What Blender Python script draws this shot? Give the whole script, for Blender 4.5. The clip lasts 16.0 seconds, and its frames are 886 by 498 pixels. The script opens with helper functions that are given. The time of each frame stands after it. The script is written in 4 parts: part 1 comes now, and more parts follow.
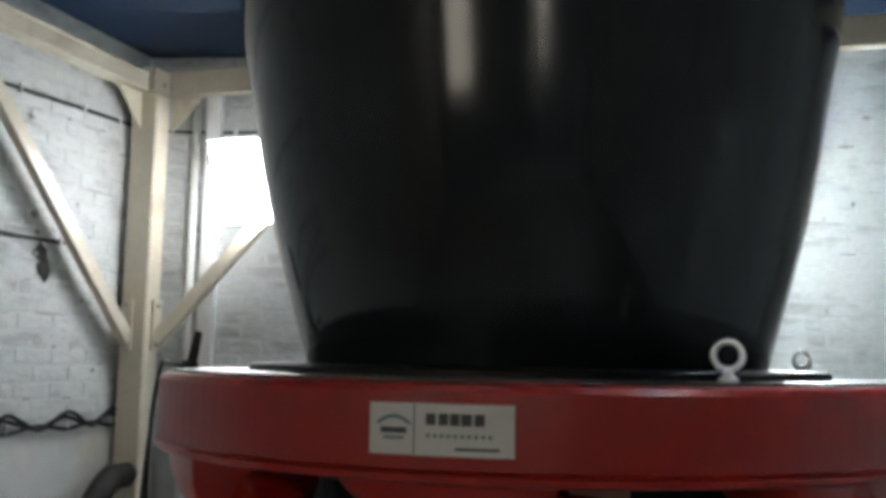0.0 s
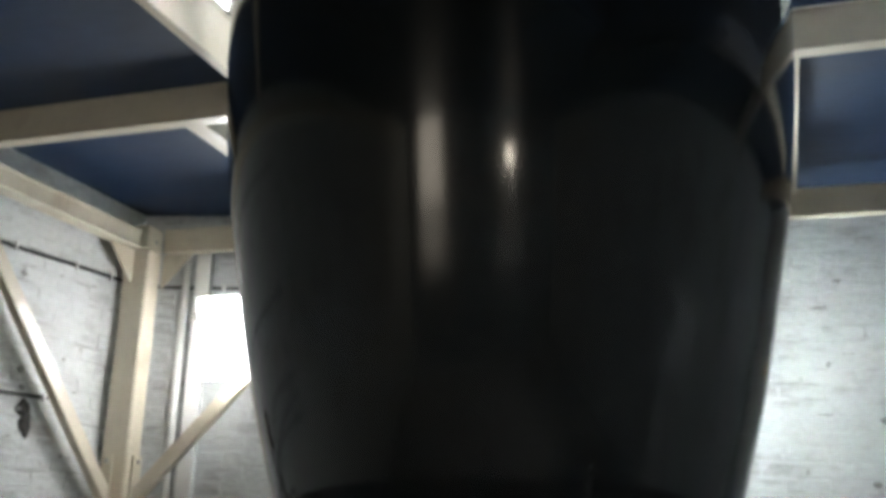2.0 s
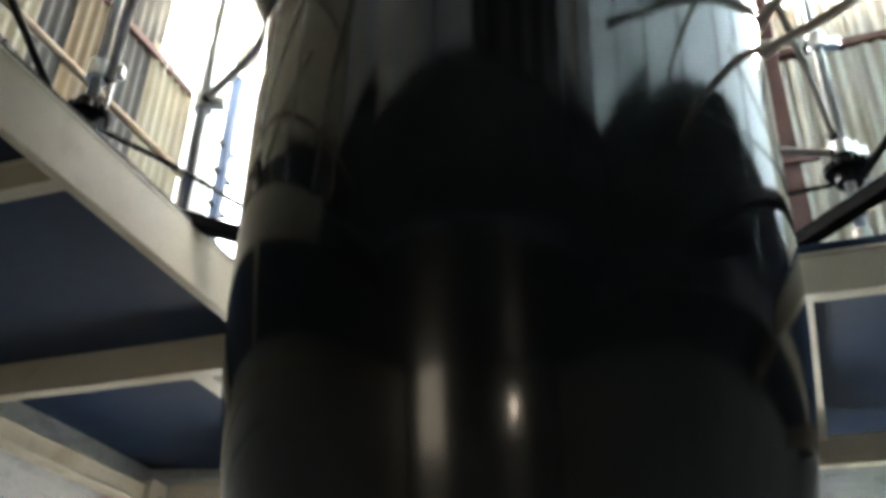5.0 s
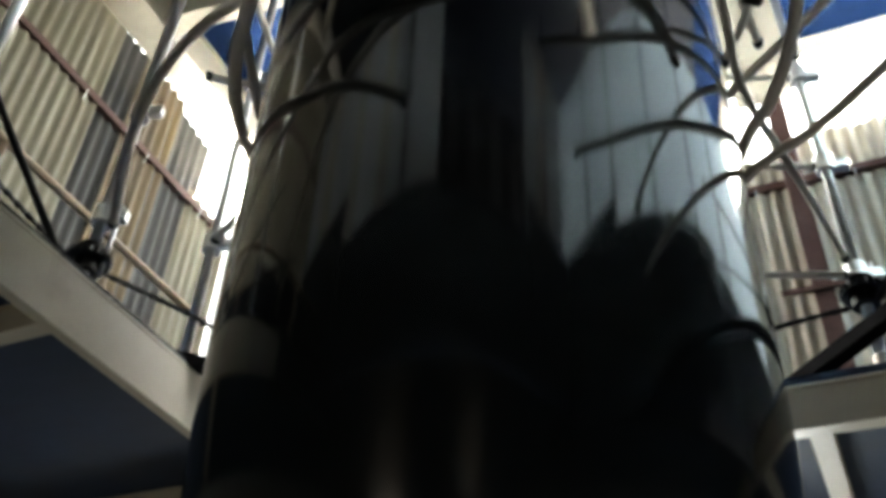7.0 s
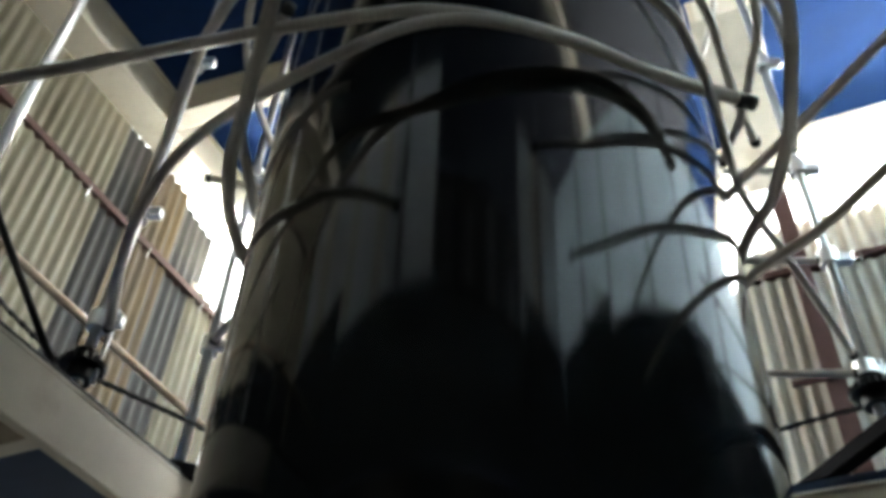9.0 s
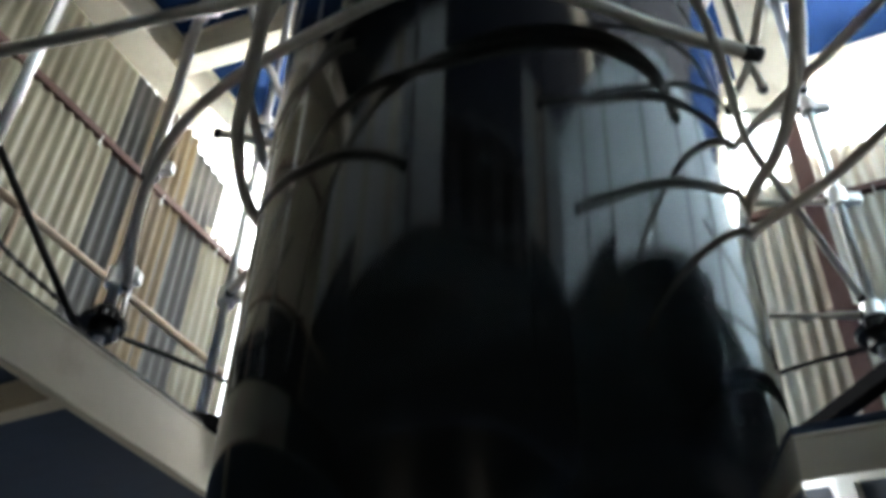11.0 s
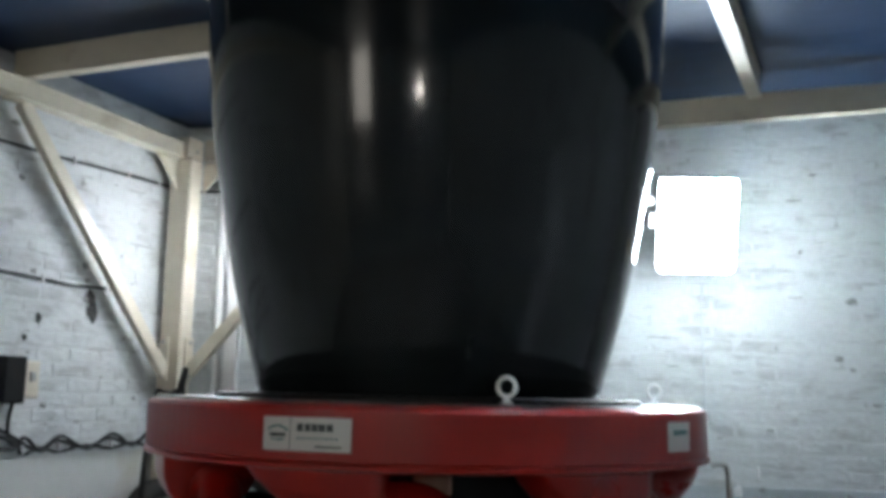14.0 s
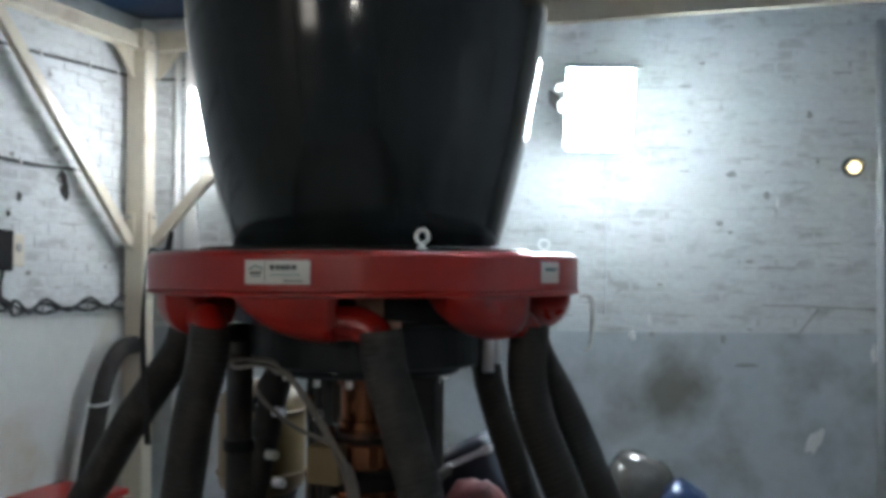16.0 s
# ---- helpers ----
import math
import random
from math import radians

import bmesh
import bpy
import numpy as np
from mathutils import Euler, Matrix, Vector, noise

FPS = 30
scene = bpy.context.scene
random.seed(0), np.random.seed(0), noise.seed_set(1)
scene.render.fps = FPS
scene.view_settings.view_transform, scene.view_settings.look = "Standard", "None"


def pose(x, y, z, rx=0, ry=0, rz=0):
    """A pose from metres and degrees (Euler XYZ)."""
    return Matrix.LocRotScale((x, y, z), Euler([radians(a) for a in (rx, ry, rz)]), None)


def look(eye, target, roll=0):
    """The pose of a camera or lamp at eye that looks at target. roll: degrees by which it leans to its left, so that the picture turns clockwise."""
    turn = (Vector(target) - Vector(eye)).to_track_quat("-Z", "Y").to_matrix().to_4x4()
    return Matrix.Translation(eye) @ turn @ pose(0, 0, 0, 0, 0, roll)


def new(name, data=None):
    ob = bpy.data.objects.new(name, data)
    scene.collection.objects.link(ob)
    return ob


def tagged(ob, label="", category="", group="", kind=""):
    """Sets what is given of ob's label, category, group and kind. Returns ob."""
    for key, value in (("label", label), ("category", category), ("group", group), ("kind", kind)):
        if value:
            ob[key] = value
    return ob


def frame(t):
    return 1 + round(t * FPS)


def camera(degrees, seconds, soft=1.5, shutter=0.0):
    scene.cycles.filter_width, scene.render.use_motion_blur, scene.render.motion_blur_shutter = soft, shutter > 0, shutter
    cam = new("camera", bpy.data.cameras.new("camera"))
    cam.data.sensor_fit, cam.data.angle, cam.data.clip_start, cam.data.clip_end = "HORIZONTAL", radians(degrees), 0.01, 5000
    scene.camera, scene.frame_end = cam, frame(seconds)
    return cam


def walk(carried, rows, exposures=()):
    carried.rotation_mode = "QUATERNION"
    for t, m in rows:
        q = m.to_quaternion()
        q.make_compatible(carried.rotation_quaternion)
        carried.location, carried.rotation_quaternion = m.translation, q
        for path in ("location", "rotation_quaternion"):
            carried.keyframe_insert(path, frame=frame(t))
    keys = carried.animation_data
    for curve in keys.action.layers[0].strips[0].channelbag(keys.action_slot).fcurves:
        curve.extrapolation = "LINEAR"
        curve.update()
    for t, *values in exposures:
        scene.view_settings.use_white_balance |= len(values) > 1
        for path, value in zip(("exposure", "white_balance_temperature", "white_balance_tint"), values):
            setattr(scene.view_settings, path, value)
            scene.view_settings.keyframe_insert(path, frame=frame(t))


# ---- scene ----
cam = camera(51.1, 16.0, soft=4.3, shutter=0.5)
PATH = [
    (0, (0.604, -1.77, 1.476), (-0.022, 0.114, 1.714), 1.0),
    (0.5, (0.625, -1.79, 1.496), (0.003, 0.087, 1.795), 1.1),
    (1, (0.642, -1.813, 1.509), (0.029, 0.053, 1.888), 1.2),
    (1.5, (0.656, -1.846, 1.522), (0.055, 0.005, 1.982), 1.4),
    (2, (0.668, -1.86, 1.529), (0.076, -0.028, 2.071), 1.4),
    (2.5, (0.697, -1.879, 1.544), (0.109, -0.072, 2.167), 1.6),
    (3, (0.722, -1.896, 1.576), (0.138, -0.116, 2.275), 2.0),
    (3.5, (0.705, -1.879, 1.592), (0.129, -0.129, 2.371), 1.7),
    (4, (0.651, -1.854, 1.596), (0.094, -0.137, 2.459), 1.3),
    (4.2, (0.652, -1.843, 1.595), (0.094, -0.144, 2.49), 1.2),
    (6.3, (0.804, -1.658, 1.565), (0.17, -0.189, 2.765), 2.8),
    (6.5, (0.822, -1.646, 1.569), (0.182, -0.199, 2.793), 2.9),
    (7, (0.877, -1.657, 1.612), (0.22, -0.247, 2.868), 3.0),
    (7.5, (0.895, -1.662, 1.649), (0.242, -0.292, 2.952), 2.9),
    (8, (0.903, -1.664, 1.672), (0.265, -0.34, 3.029), 3.0),
    (8.2, (0.905, -1.663, 1.677), (0.273, -0.358, 3.054), 3.1),
    (10.3, (0.923, -1.667, 1.724), (0.28, -0.372, 3.106), 3.1),
    (10.5, (0.925, -1.69, 1.721), (0.272, -0.377, 3.08), 3.0),
    (11, (0.96, -1.734, 1.741), (0.257, -0.35, 3.002), 2.3),
    (11.5, (1.02, -1.718, 1.708), (0.246, -0.255, 2.831), 2.7),
    (12, (1.088, -1.709, 1.71), (0.233, -0.131, 2.594), 2.4),
    (12.5, (1.032, -1.761, 1.625), (0.192, -0.085, 2.322), 2.0),
    (13, (1.02, -1.959, 1.552), (0.23, -0.198, 2.077), 1.6),
    (13.5, (1.079, -2.135, 1.495), (0.322, -0.328, 1.897), 1.8),
    (14, (1.208, -2.282, 1.479), (0.459, -0.452, 1.781), 1.3),
    (14.5, (1.281, -2.437, 1.473), (0.559, -0.584, 1.687), 0.9),
    (15, (1.314, -2.635, 1.445), (0.64, -0.758, 1.587), 0.4),
    (15.5, (1.383, -2.799, 1.411), (0.739, -0.908, 1.504), 0.5),
    (16, (1.509, -2.947, 1.394), (0.874, -1.051, 1.437), 0.3),
]
walk(cam, [(t, look(eye, target, roll)) for t, eye, target, roll in PATH],
     [(0.0, 1.45, 6450, 9), (2.0, 1.4, 6700, 9), (4.0, 1.3, 7100, 9), (6.5, 0.25, 7200, 9), (10.5, 0.27, 6700, 9), (11.5, 0.42, 6500, 9), (12.0, 1.12, 6250, 8), (13.5, 1.5, 6050, 8), (14.5, 1.72, 6050, 9), (16.0, 1.82, 6050, 9)])

# ---------------------------------------------------------------- light
world = bpy.data.worlds.new("sky")
world.use_nodes = True
scene.world = world
wn = world.node_tree.nodes
sky = wn.new("ShaderNodeTexSky")
sky.sky_type, sky.sun_disc = "NISHITA", False
sky.sun_elevation, sky.sun_rotation = radians(50), radians(200)
world.node_tree.links.new(sky.outputs[0], wn["Background"].inputs[0])
wn["Background"].inputs[1].default_value = 0.12


def area(name, m, sx, sy, power, color=(1, 1, 1)):
    d = bpy.data.lights.new(name, "AREA")
    d.shape, d.size, d.size_y, d.energy, d.color = "RECTANGLE", sx, sy, power, color
    o = new(name, d)
    o.matrix_basis = m
    return o


sun = bpy.data.lights.new("sun", "SUN")
sun.energy, sun.angle, sun.color = 0.8, radians(10), (1.0, 0.95, 0.88)
new("sun", sun).matrix_basis = look((0, 0, 0), (0.35, -0.7, -0.9))


# daylight in the open strips between the upper sheets and the beams
area("strip_daylight", look((2.0, 3.05, 6.0), (1.2, -0.5, 3.6)), 2.2, 0.34, 230, (0.95, 0.98, 1.0))
area("strip_daylight", look((-2.58, 1.93, 5.74), (2.6, -0.8, 4.6)), 0.40, 0.42, 190, (0.93, 0.97, 1.0))

# ---------------------------------------------------------------- materials
def material(name, base, rough=0.5, metal=0.0, grain=30.0, vary=0.15, bump=0.1, stain=None, stain_scale=1.5, stain_at=0.55,
             coat=0.0, spec=0.5, per_piece=0.0, stretch=(1, 1, 1), rough_vary=0.12, bump_scale=None, whole=False):
    mat = bpy.data.materials.new(name)
    mat.use_nodes = True
    nt = mat.node_tree
    n, l = nt.nodes, nt.links
    b = n["Principled BSDF"]
    b.inputs["Metallic"].default_value = metal
    b.inputs["Coat Weight"].default_value = coat
    b.inputs["Specular IOR Level"].default_value = spec
    tc = n.new("ShaderNodeTexCoord")
    mp = n.new("ShaderNodeMapping")
    mp.inputs["Scale"].default_value = stretch
    if whole:                        # one pattern running over all pieces
        pos = n.new("ShaderNodeNewGeometry")
        l.new(pos.outputs["Position"], mp.inputs[0])
    else:
        l.new(tc.outputs["Object"], mp.inputs[0])
    fine = n.new("ShaderNodeTexNoise")
    fine.inputs["Scale"].default_value, fine.inputs["Detail"].default_value = grain, 6
    l.new(mp.outputs[0], fine.inputs["Vector"])
    wide = n.new("ShaderNodeTexNoise")
    wide.inputs["Scale"].default_value, wide.inputs["Detail"].default_value = stain_scale, 5
    l.new(mp.outputs[0], wide.inputs["Vector"])
    dark = n.new("ShaderNodeMix")
    dark.data_type = "RGBA"
    dark.inputs["A"].default_value = (*[c * (1 - vary) for c in base], 1)
    dark.inputs["B"].default_value = (*[min(1, c * (1 + vary)) for c in base], 1)
    l.new(fine.outputs[0], dark.inputs["Factor"])
    out = dark.outputs["Result"]
    if per_piece:
        info = n.new("ShaderNodeObjectInfo")
        hsv = n.new("ShaderNodeHueSaturation")
        mr = n.new("ShaderNodeMapRange")
        mr.inputs[3].default_value, mr.inputs[4].default_value = 1 - per_piece, 1 + per_piece * 0.4
        l.new(info.outputs["Random"], mr.inputs[0])
        l.new(mr.outputs[0], hsv.inputs["Value"])
        l.new(out, hsv.inputs["Color"])
        out = hsv.outputs[0]
    if stain:
        ramp = n.new("ShaderNodeMapRange")
        ramp.inputs[1].default_value, ramp.inputs[2].default_value = stain_at, stain_at + 0.13
        l.new(wide.outputs[0], ramp.inputs[0])
        mul = n.new("ShaderNodeMath")
        mul.operation = "MULTIPLY"
        l.new(ramp.outputs[0], mul.inputs[0])
        l.new(fine.outputs[0], mul.inputs[1])
        mix = n.new("ShaderNodeMix")
        mix.data_type = "RGBA"
        mix.inputs["B"].default_value = (*stain, 1)
        l.new(mul.outputs[0], mix.inputs["Factor"])
        l.new(out, mix.inputs["A"])
        out = mix.outputs["Result"]
    l.new(out, b.inputs["Base Color"])
    rr = n.new("ShaderNodeMapRange")
    rr.inputs[3].default_value, rr.inputs[4].default_value = max(0.02, rough - rough_vary), min(1, rough + rough_vary)
    l.new(wide.outputs[0], rr.inputs[0])
    l.new(rr.outputs[0], b.inputs["Roughness"])
    if bump:
        src = fine
        if bump_scale:
            src = n.new("ShaderNodeTexNoise")
            src.inputs["Scale"].default_value = bump_scale
            l.new(mp.outputs[0], src.inputs["Vector"])
        bp = n.new("ShaderNodeBump")
        bp.inputs["Strength"].default_value, bp.inputs["Distance"].default_value = bump, 0.01
        l.new(src.outputs[0], bp.inputs["Height"])
        l.new(bp.outputs[0], b.inputs["Normal"])
    return mat


def glow(name, color, strength):
    mat = bpy.data.materials.new(name)
    mat.use_nodes = True
    b = mat.node_tree.nodes["Principled BSDF"]
    b.inputs["Base Color"].default_value = (*color, 1)
    b.inputs["Emission Color"].default_value = (*color, 1)
    b.inputs["Emission Strength"].default_value = strength
    return mat


M_BRICK = material("whitewashed brick", (0.62, 0.64, 0.63), 0.85, grain=26, vary=0.16, bump=0.8, stain=(0.30, 0.305, 0.30), stain_scale=4.2, stain_at=0.53, per_piece=0.05, bump_scale=14.0, stretch=(1, 1, 1.9), whole=True)
M_MORTAR = material("whitewashed mortar", (0.60, 0.62, 0.61), 0.9, grain=30, vary=0.2, bump=0.5, stain=(0.27, 0.27, 0.265), stain_scale=4.5, stain_at=0.55, stretch=(1, 1, 2.5), whole=True)
M_PLASTER = material("painted lower wall", (0.50, 0.54, 0.56), 0.7, grain=20, vary=0.1, bump=0.25, stain=(0.22, 0.21, 0.19), stain_scale=2.0, stain_at=0.56)
M_CREAM = material("cream paint", (0.66, 0.60, 0.48), 0.4, grain=18, vary=0.07, bump=0.08, stain=(0.34, 0.27, 0.18), stain_scale=3.5, stain_at=0.6, coat=0.15)
M_BLUE = material("blue painted steel deck", (0.022, 0.046, 0.098), 0.5, grain=22, vary=0.22, bump=0.06, stain=(0.05, 0.055, 0.07), stain_scale=2.5, stain_at=0.56, spec=0.3, stretch=(0.4, 1, 1))
M_BLUEUP = material("deep blue painted deck", (0.011, 0.033, 0.105), 0.8, grain=14, vary=0.15, bump=0.08, stain=(0.014, 0.03, 0.075), stain_scale=1.5, stain_at=0.6, spec=0.05)
M_RED = material("glossy red paint", (0.32, 0.013, 0.007), 0.28, grain=14, vary=0.1, bump=0.04, coat=0.2, rough_vary=0.04)
M_FILM = material("black plastic film", (0.0085, 0.0110, 0.0116), 0.115, grain=3.0, vary=0.2, bump=0.09, stretch=(1, 1, 0.05), rough_vary=0.04, bump_scale=4.6, spec=0.43)
M_FILMTUBE = material("taut black plastic film", (0.0085, 0.0110, 0.0116), 0.09, grain=3.0, vary=0.2, bump=0.09, stretch=(1, 1, 0.05), rough_vary=0.04, bump_scale=4.6, spec=0.46)
M_BLACK = material("black rubber", (0.012, 0.012, 0.012), 0.55, grain=60, vary=0.2, bump=0.1)
M_BLACKSTEEL = material("black painted steel", (0.007, 0.007, 0.0075), 0.45, grain=40, vary=0.2, bump=0.08, stain=(0.022, 0.016, 0.012), stain_scale=7, spec=0.18)
M_DIE = material("oily blued steel", (0.012, 0.0145, 0.017), 0.32, grain=24, vary=0.25, bump=0.06, stain=(0.03, 0.03, 0.03), stain_scale=6, spec=0.22)
M_HOSE = material("dusty black hose", (0.017, 0.0145, 0.0125), 0.6, grain=50, vary=0.35, bump=0.25, stain=(0.05, 0.042, 0.034), stain_scale=9, stain_at=0.5)
M_CABLESLEEVE = material("braided wire sleeve", (0.16, 0.14, 0.12), 0.5, grain=90, vary=0.3, bump=0.3)
M_CHROME = material("polished steel", (0.90, 0.90, 0.88), 0.33, metal=1, grain=40, vary=0.04, bump=0.01, rough_vary=0.05)
M_STEEL = material("dull steel", (0.42, 0.41, 0.39), 0.42, metal=1, grain=30, vary=0.15, bump=0.1, stain=(0.2, 0.15, 0.1), stain_scale=6)
M_STEELDULL = material("dusty dark steel", (0.05, 0.048, 0.046), 0.4, grain=30, vary=0.2, bump=0.08, stain=(0.10, 0.095, 0.09), stain_scale=5)
M_PINKSTEEL = material("bare pinkish metal", (0.60, 0.42, 0.32), 0.4, metal=0.15, grain=18, vary=0.2, bump=0.05)
M_COPPER = material("heat-tinted copper", (0.30, 0.12, 0.06), 0.22, metal=1, grain=15, vary=0.25, bump=0.05, stain=(0.12, 0.06, 0.04), stain_scale=5)
M_TUBE = material("grey plastic tube", (0.72, 0.66, 0.57), 0.5, grain=30, vary=0.12, bump=0.1, stain=(0.36, 0.32, 0.27), stain_scale=7)
M_SHEET = material("weathered corrugated sheet", (0.46, 0.44, 0.36), 0.6, grain=12, vary=0.15, bump=0.15, stain=(0.20, 0.13, 0.06), stain_scale=2.2, stain_at=0.55, stretch=(1, 1, 0.25), per_piece=0.12)
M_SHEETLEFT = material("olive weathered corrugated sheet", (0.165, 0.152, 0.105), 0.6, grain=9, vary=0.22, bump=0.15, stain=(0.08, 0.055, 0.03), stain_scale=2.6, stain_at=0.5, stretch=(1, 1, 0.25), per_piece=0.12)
M_SHEETPALE = material("pale blue-grey corrugated sheet", (0.60, 0.66, 0.69), 0.55, grain=9, vary=0.12, bump=0.12, stain=(0.40, 0.42, 0.42), stain_scale=2.4, stain_at=0.5, stretch=(1, 1, 0.25), per_piece=0.15)
n, l = M_SHEETPALE.node_tree.nodes, M_SHEETPALE.node_tree.links      # daylight shines through the pale sheets
thru, blend = n.new("ShaderNodeBsdfTranslucent"), n.new("ShaderNodeMixShader")
thru.inputs[0].default_value = (0.60, 0.68, 0.72, 1)
blend.inputs[0].default_value = 0.55
l.new(n["Principled BSDF"].outputs[0], blend.inputs[1])
l.new(thru.outputs[0], blend.inputs[2])
l.new(blend.outputs[0], n["Material Output"].inputs[0])
M_SHEETRUST = material("rust-stained corrugated sheet", (0.125, 0.085, 0.035), 0.65, grain=10, vary=0.4, bump=0.2, stain=(0.04, 0.035, 0.03), stain_scale=3.0, stain_at=0.48, stretch=(1, 1, 0.15), per_piece=0.25)
M_RUST = material("red oxide steel", (0.065, 0.028, 0.022), 0.7, grain=30, vary=0.3, bump=0.2)
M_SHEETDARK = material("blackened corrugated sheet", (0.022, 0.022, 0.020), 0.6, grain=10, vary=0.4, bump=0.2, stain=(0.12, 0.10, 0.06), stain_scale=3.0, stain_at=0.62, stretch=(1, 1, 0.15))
M_DADOBACK = material("stained grey plaster", (0.46, 0.50, 0.52), 0.65, grain=16, vary=0.1, bump=0.2, stain=(0.24, 0.245, 0.225), stain_scale=2.4, stain_at=0.48)


def damp_ring(mat, centre, radius, color):
    """A damp stain of uneven outline soaked into the plaster round one place."""
    n, l = mat.node_tree.nodes, mat.node_tree.links
    b = n["Principled BSDF"]
    old = b.inputs["Base Color"].links[0].from_socket
    geo, dist, wob, add, ramp, mix = [n.new(k) for k in ("ShaderNodeTexCoord", "ShaderNodeVectorMath", "ShaderNodeTexNoise", "ShaderNodeMath", "ShaderNodeMapRange", "ShaderNodeMix")]
    dist.operation = "DISTANCE"
    dist.inputs[1].default_value = centre
    wob.inputs["Scale"].default_value, wob.inputs["Detail"].default_value = 7, 6
    l.new(geo.outputs["Object"], dist.inputs[0])
    l.new(geo.outputs["Object"], wob.inputs["Vector"])
    add.operation = "MULTIPLY_ADD"
    add.inputs[1].default_value = radius * 1.2
    l.new(wob.outputs[0], add.inputs[0])
    l.new(dist.outputs["Value"], add.inputs[2])
    ramp.inputs[1].default_value, ramp.inputs[2].default_value = radius * 2.0, radius * 1.05
    l.new(add.outputs[0], ramp.inputs[0])
    mix.data_type = "RGBA"
    mix.inputs["B"].default_value = (*color, 1)
    l.new(ramp.outputs[0], mix.inputs["Factor"])
    l.new(old, mix.inputs["A"])
    l.new(mix.outputs["Result"], b.inputs["Base Color"])


M_DADO = material("whitewashed plaster", (0.62, 0.63, 0.60), 0.7, grain=14, vary=0.08, bump=0.2, stain=(0.48, 0.44, 0.32), stain_scale=1.6, stain_at=0.52)
M_PLASTERPIPE = material("grey painted pipe", (0.50, 0.53, 0.54), 0.5, grain=20, vary=0.15, bump=0.05)
M_RAIL = material("rust-stained tube", (0.33, 0.24, 0.16), 0.6, grain=25, vary=0.3, bump=0.15, stain=(0.16, 0.08, 0.04), stain_scale=6)
M_DULLBLACK = material("dull black", (0.006, 0.006, 0.007), 0.9, grain=20, vary=0.3, bump=0.1, spec=0.1)
M_DARKPANEL = material("matt dark reflection panel", (0.006, 0.007, 0.010), 0.85, grain=20, vary=0.3, bump=0.1, spec=0.06)
M_OILY = material("oily brown-black casting", (0.022, 0.017, 0.012), 0.5, grain=18, vary=0.35, bump=0.2, stain=(0.05, 0.036, 0.02), stain_scale=5, spec=0.2)
M_NAVY = material("dark navy paint", (0.012, 0.016, 0.028), 0.5, grain=20, vary=0.2, bump=0.08)
M_FLOOR = material("concrete floor", (0.26, 0.26, 0.25), 0.8, grain=12, vary=0.15, bump=0.2, stain=(0.09, 0.085, 0.08), stain_scale=1.2)
M_WHITE = material("white plastic", (0.78, 0.78, 0.76), 0.35, grain=20, vary=0.04, bump=0.02)
M_LABEL = material("printed label", (0.70, 0.68, 0.64), 0.3, grain=20, vary=0.04, bump=0.0)
M_INK = material("dark ink", (0.06, 0.07, 0.07), 0.4, bump=0)
M_TEAL = material("teal ink", (0.10, 0.22, 0.22), 0.4, bump=0)
M_CABLE = material("black cable sheath", (0.015, 0.015, 0.016), 0.5, grain=60, bump=0.05)
M_GAP = material("shadowed joint", (0.31, 0.31, 0.30), 0.9, grain=60, vary=0.5, bump=0.5)
M_DARKHOLE = material("sooty hole", (0.045, 0.042, 0.04), 0.9, grain=40, vary=0.4, bump=0.6)
M_TAN = material("tan enamel", (0.185, 0.132, 0.058), 0.45, grain=15, vary=0.15, bump=0.05, stain=(0.2, 0.14, 0.08), stain_scale=5)
M_BLUEBAG = material("blue plastic sack", (0.02, 0.04, 0.11), 0.3, grain=20, vary=0.2, bump=0.4, bump_scale=25)
M_REDBAG = material("red plastic sack", (0.17, 0.05, 0.045), 0.4, grain=20, vary=0.2, bump=0.4, bump_scale=25)
M_CLEARBAG = material("pale cloudy plastic bag", (0.10, 0.095, 0.085), 0.15, grain=20, vary=0.25, bump=0.6, bump_scale=18, coat=0.6)
M_LED = glow("led panel", (0.95, 0.97, 1.0), 12)
M_LEDTWO = glow("bright led panel", (0.86, 0.95, 1.0), 34)
M_LEDWARM = glow("warm led panel", (1.0, 0.90, 0.76), 66)
M_PANEL = glow("warm lamp panel", (1.0, 0.90, 0.76), 2.2)
M_SKYCARD = glow("bright overcast sky", (0.95, 0.98, 1.0), 1.7)
M_SIDECARD = glow("unseen side glow card", (0.93, 0.97, 1.0), 28)
M_WARM = glow("warm bulb", (1.0, 0.82, 0.42), 0.9)


# ---------------------------------------------------------------- building helpers
def mesh_of(bm, mat, smooth=False):
    me = bpy.data.meshes.new("mesh")
    bmesh.ops.recalc_face_normals(bm, faces=bm.faces)
    bm.to_mesh(me)
    bm.free()
    me.materials.append(mat)
    if smooth:
        for p in me.polygons:
            p.use_smooth = True
    return me


def thing(name, label, category, m=None, group="", kind=""):
    ob = new(name)
    ob.empty_display_size = 0.1
    if m is not None:
        ob.matrix_basis = m
    return tagged(ob, label, category, group, kind)


def part(name, bm, mat, parent, label="", smooth=False):
    ob = new(name, mesh_of(bm, mat, smooth))
    ob.parent = parent
    if label:
        ob["label"] = label
    return ob


def solid(name, bm, mat, label, category, smooth=False, group="", kind=""):
    return tagged(new(name, mesh_of(bm, mat, smooth)), label, category, group, kind)


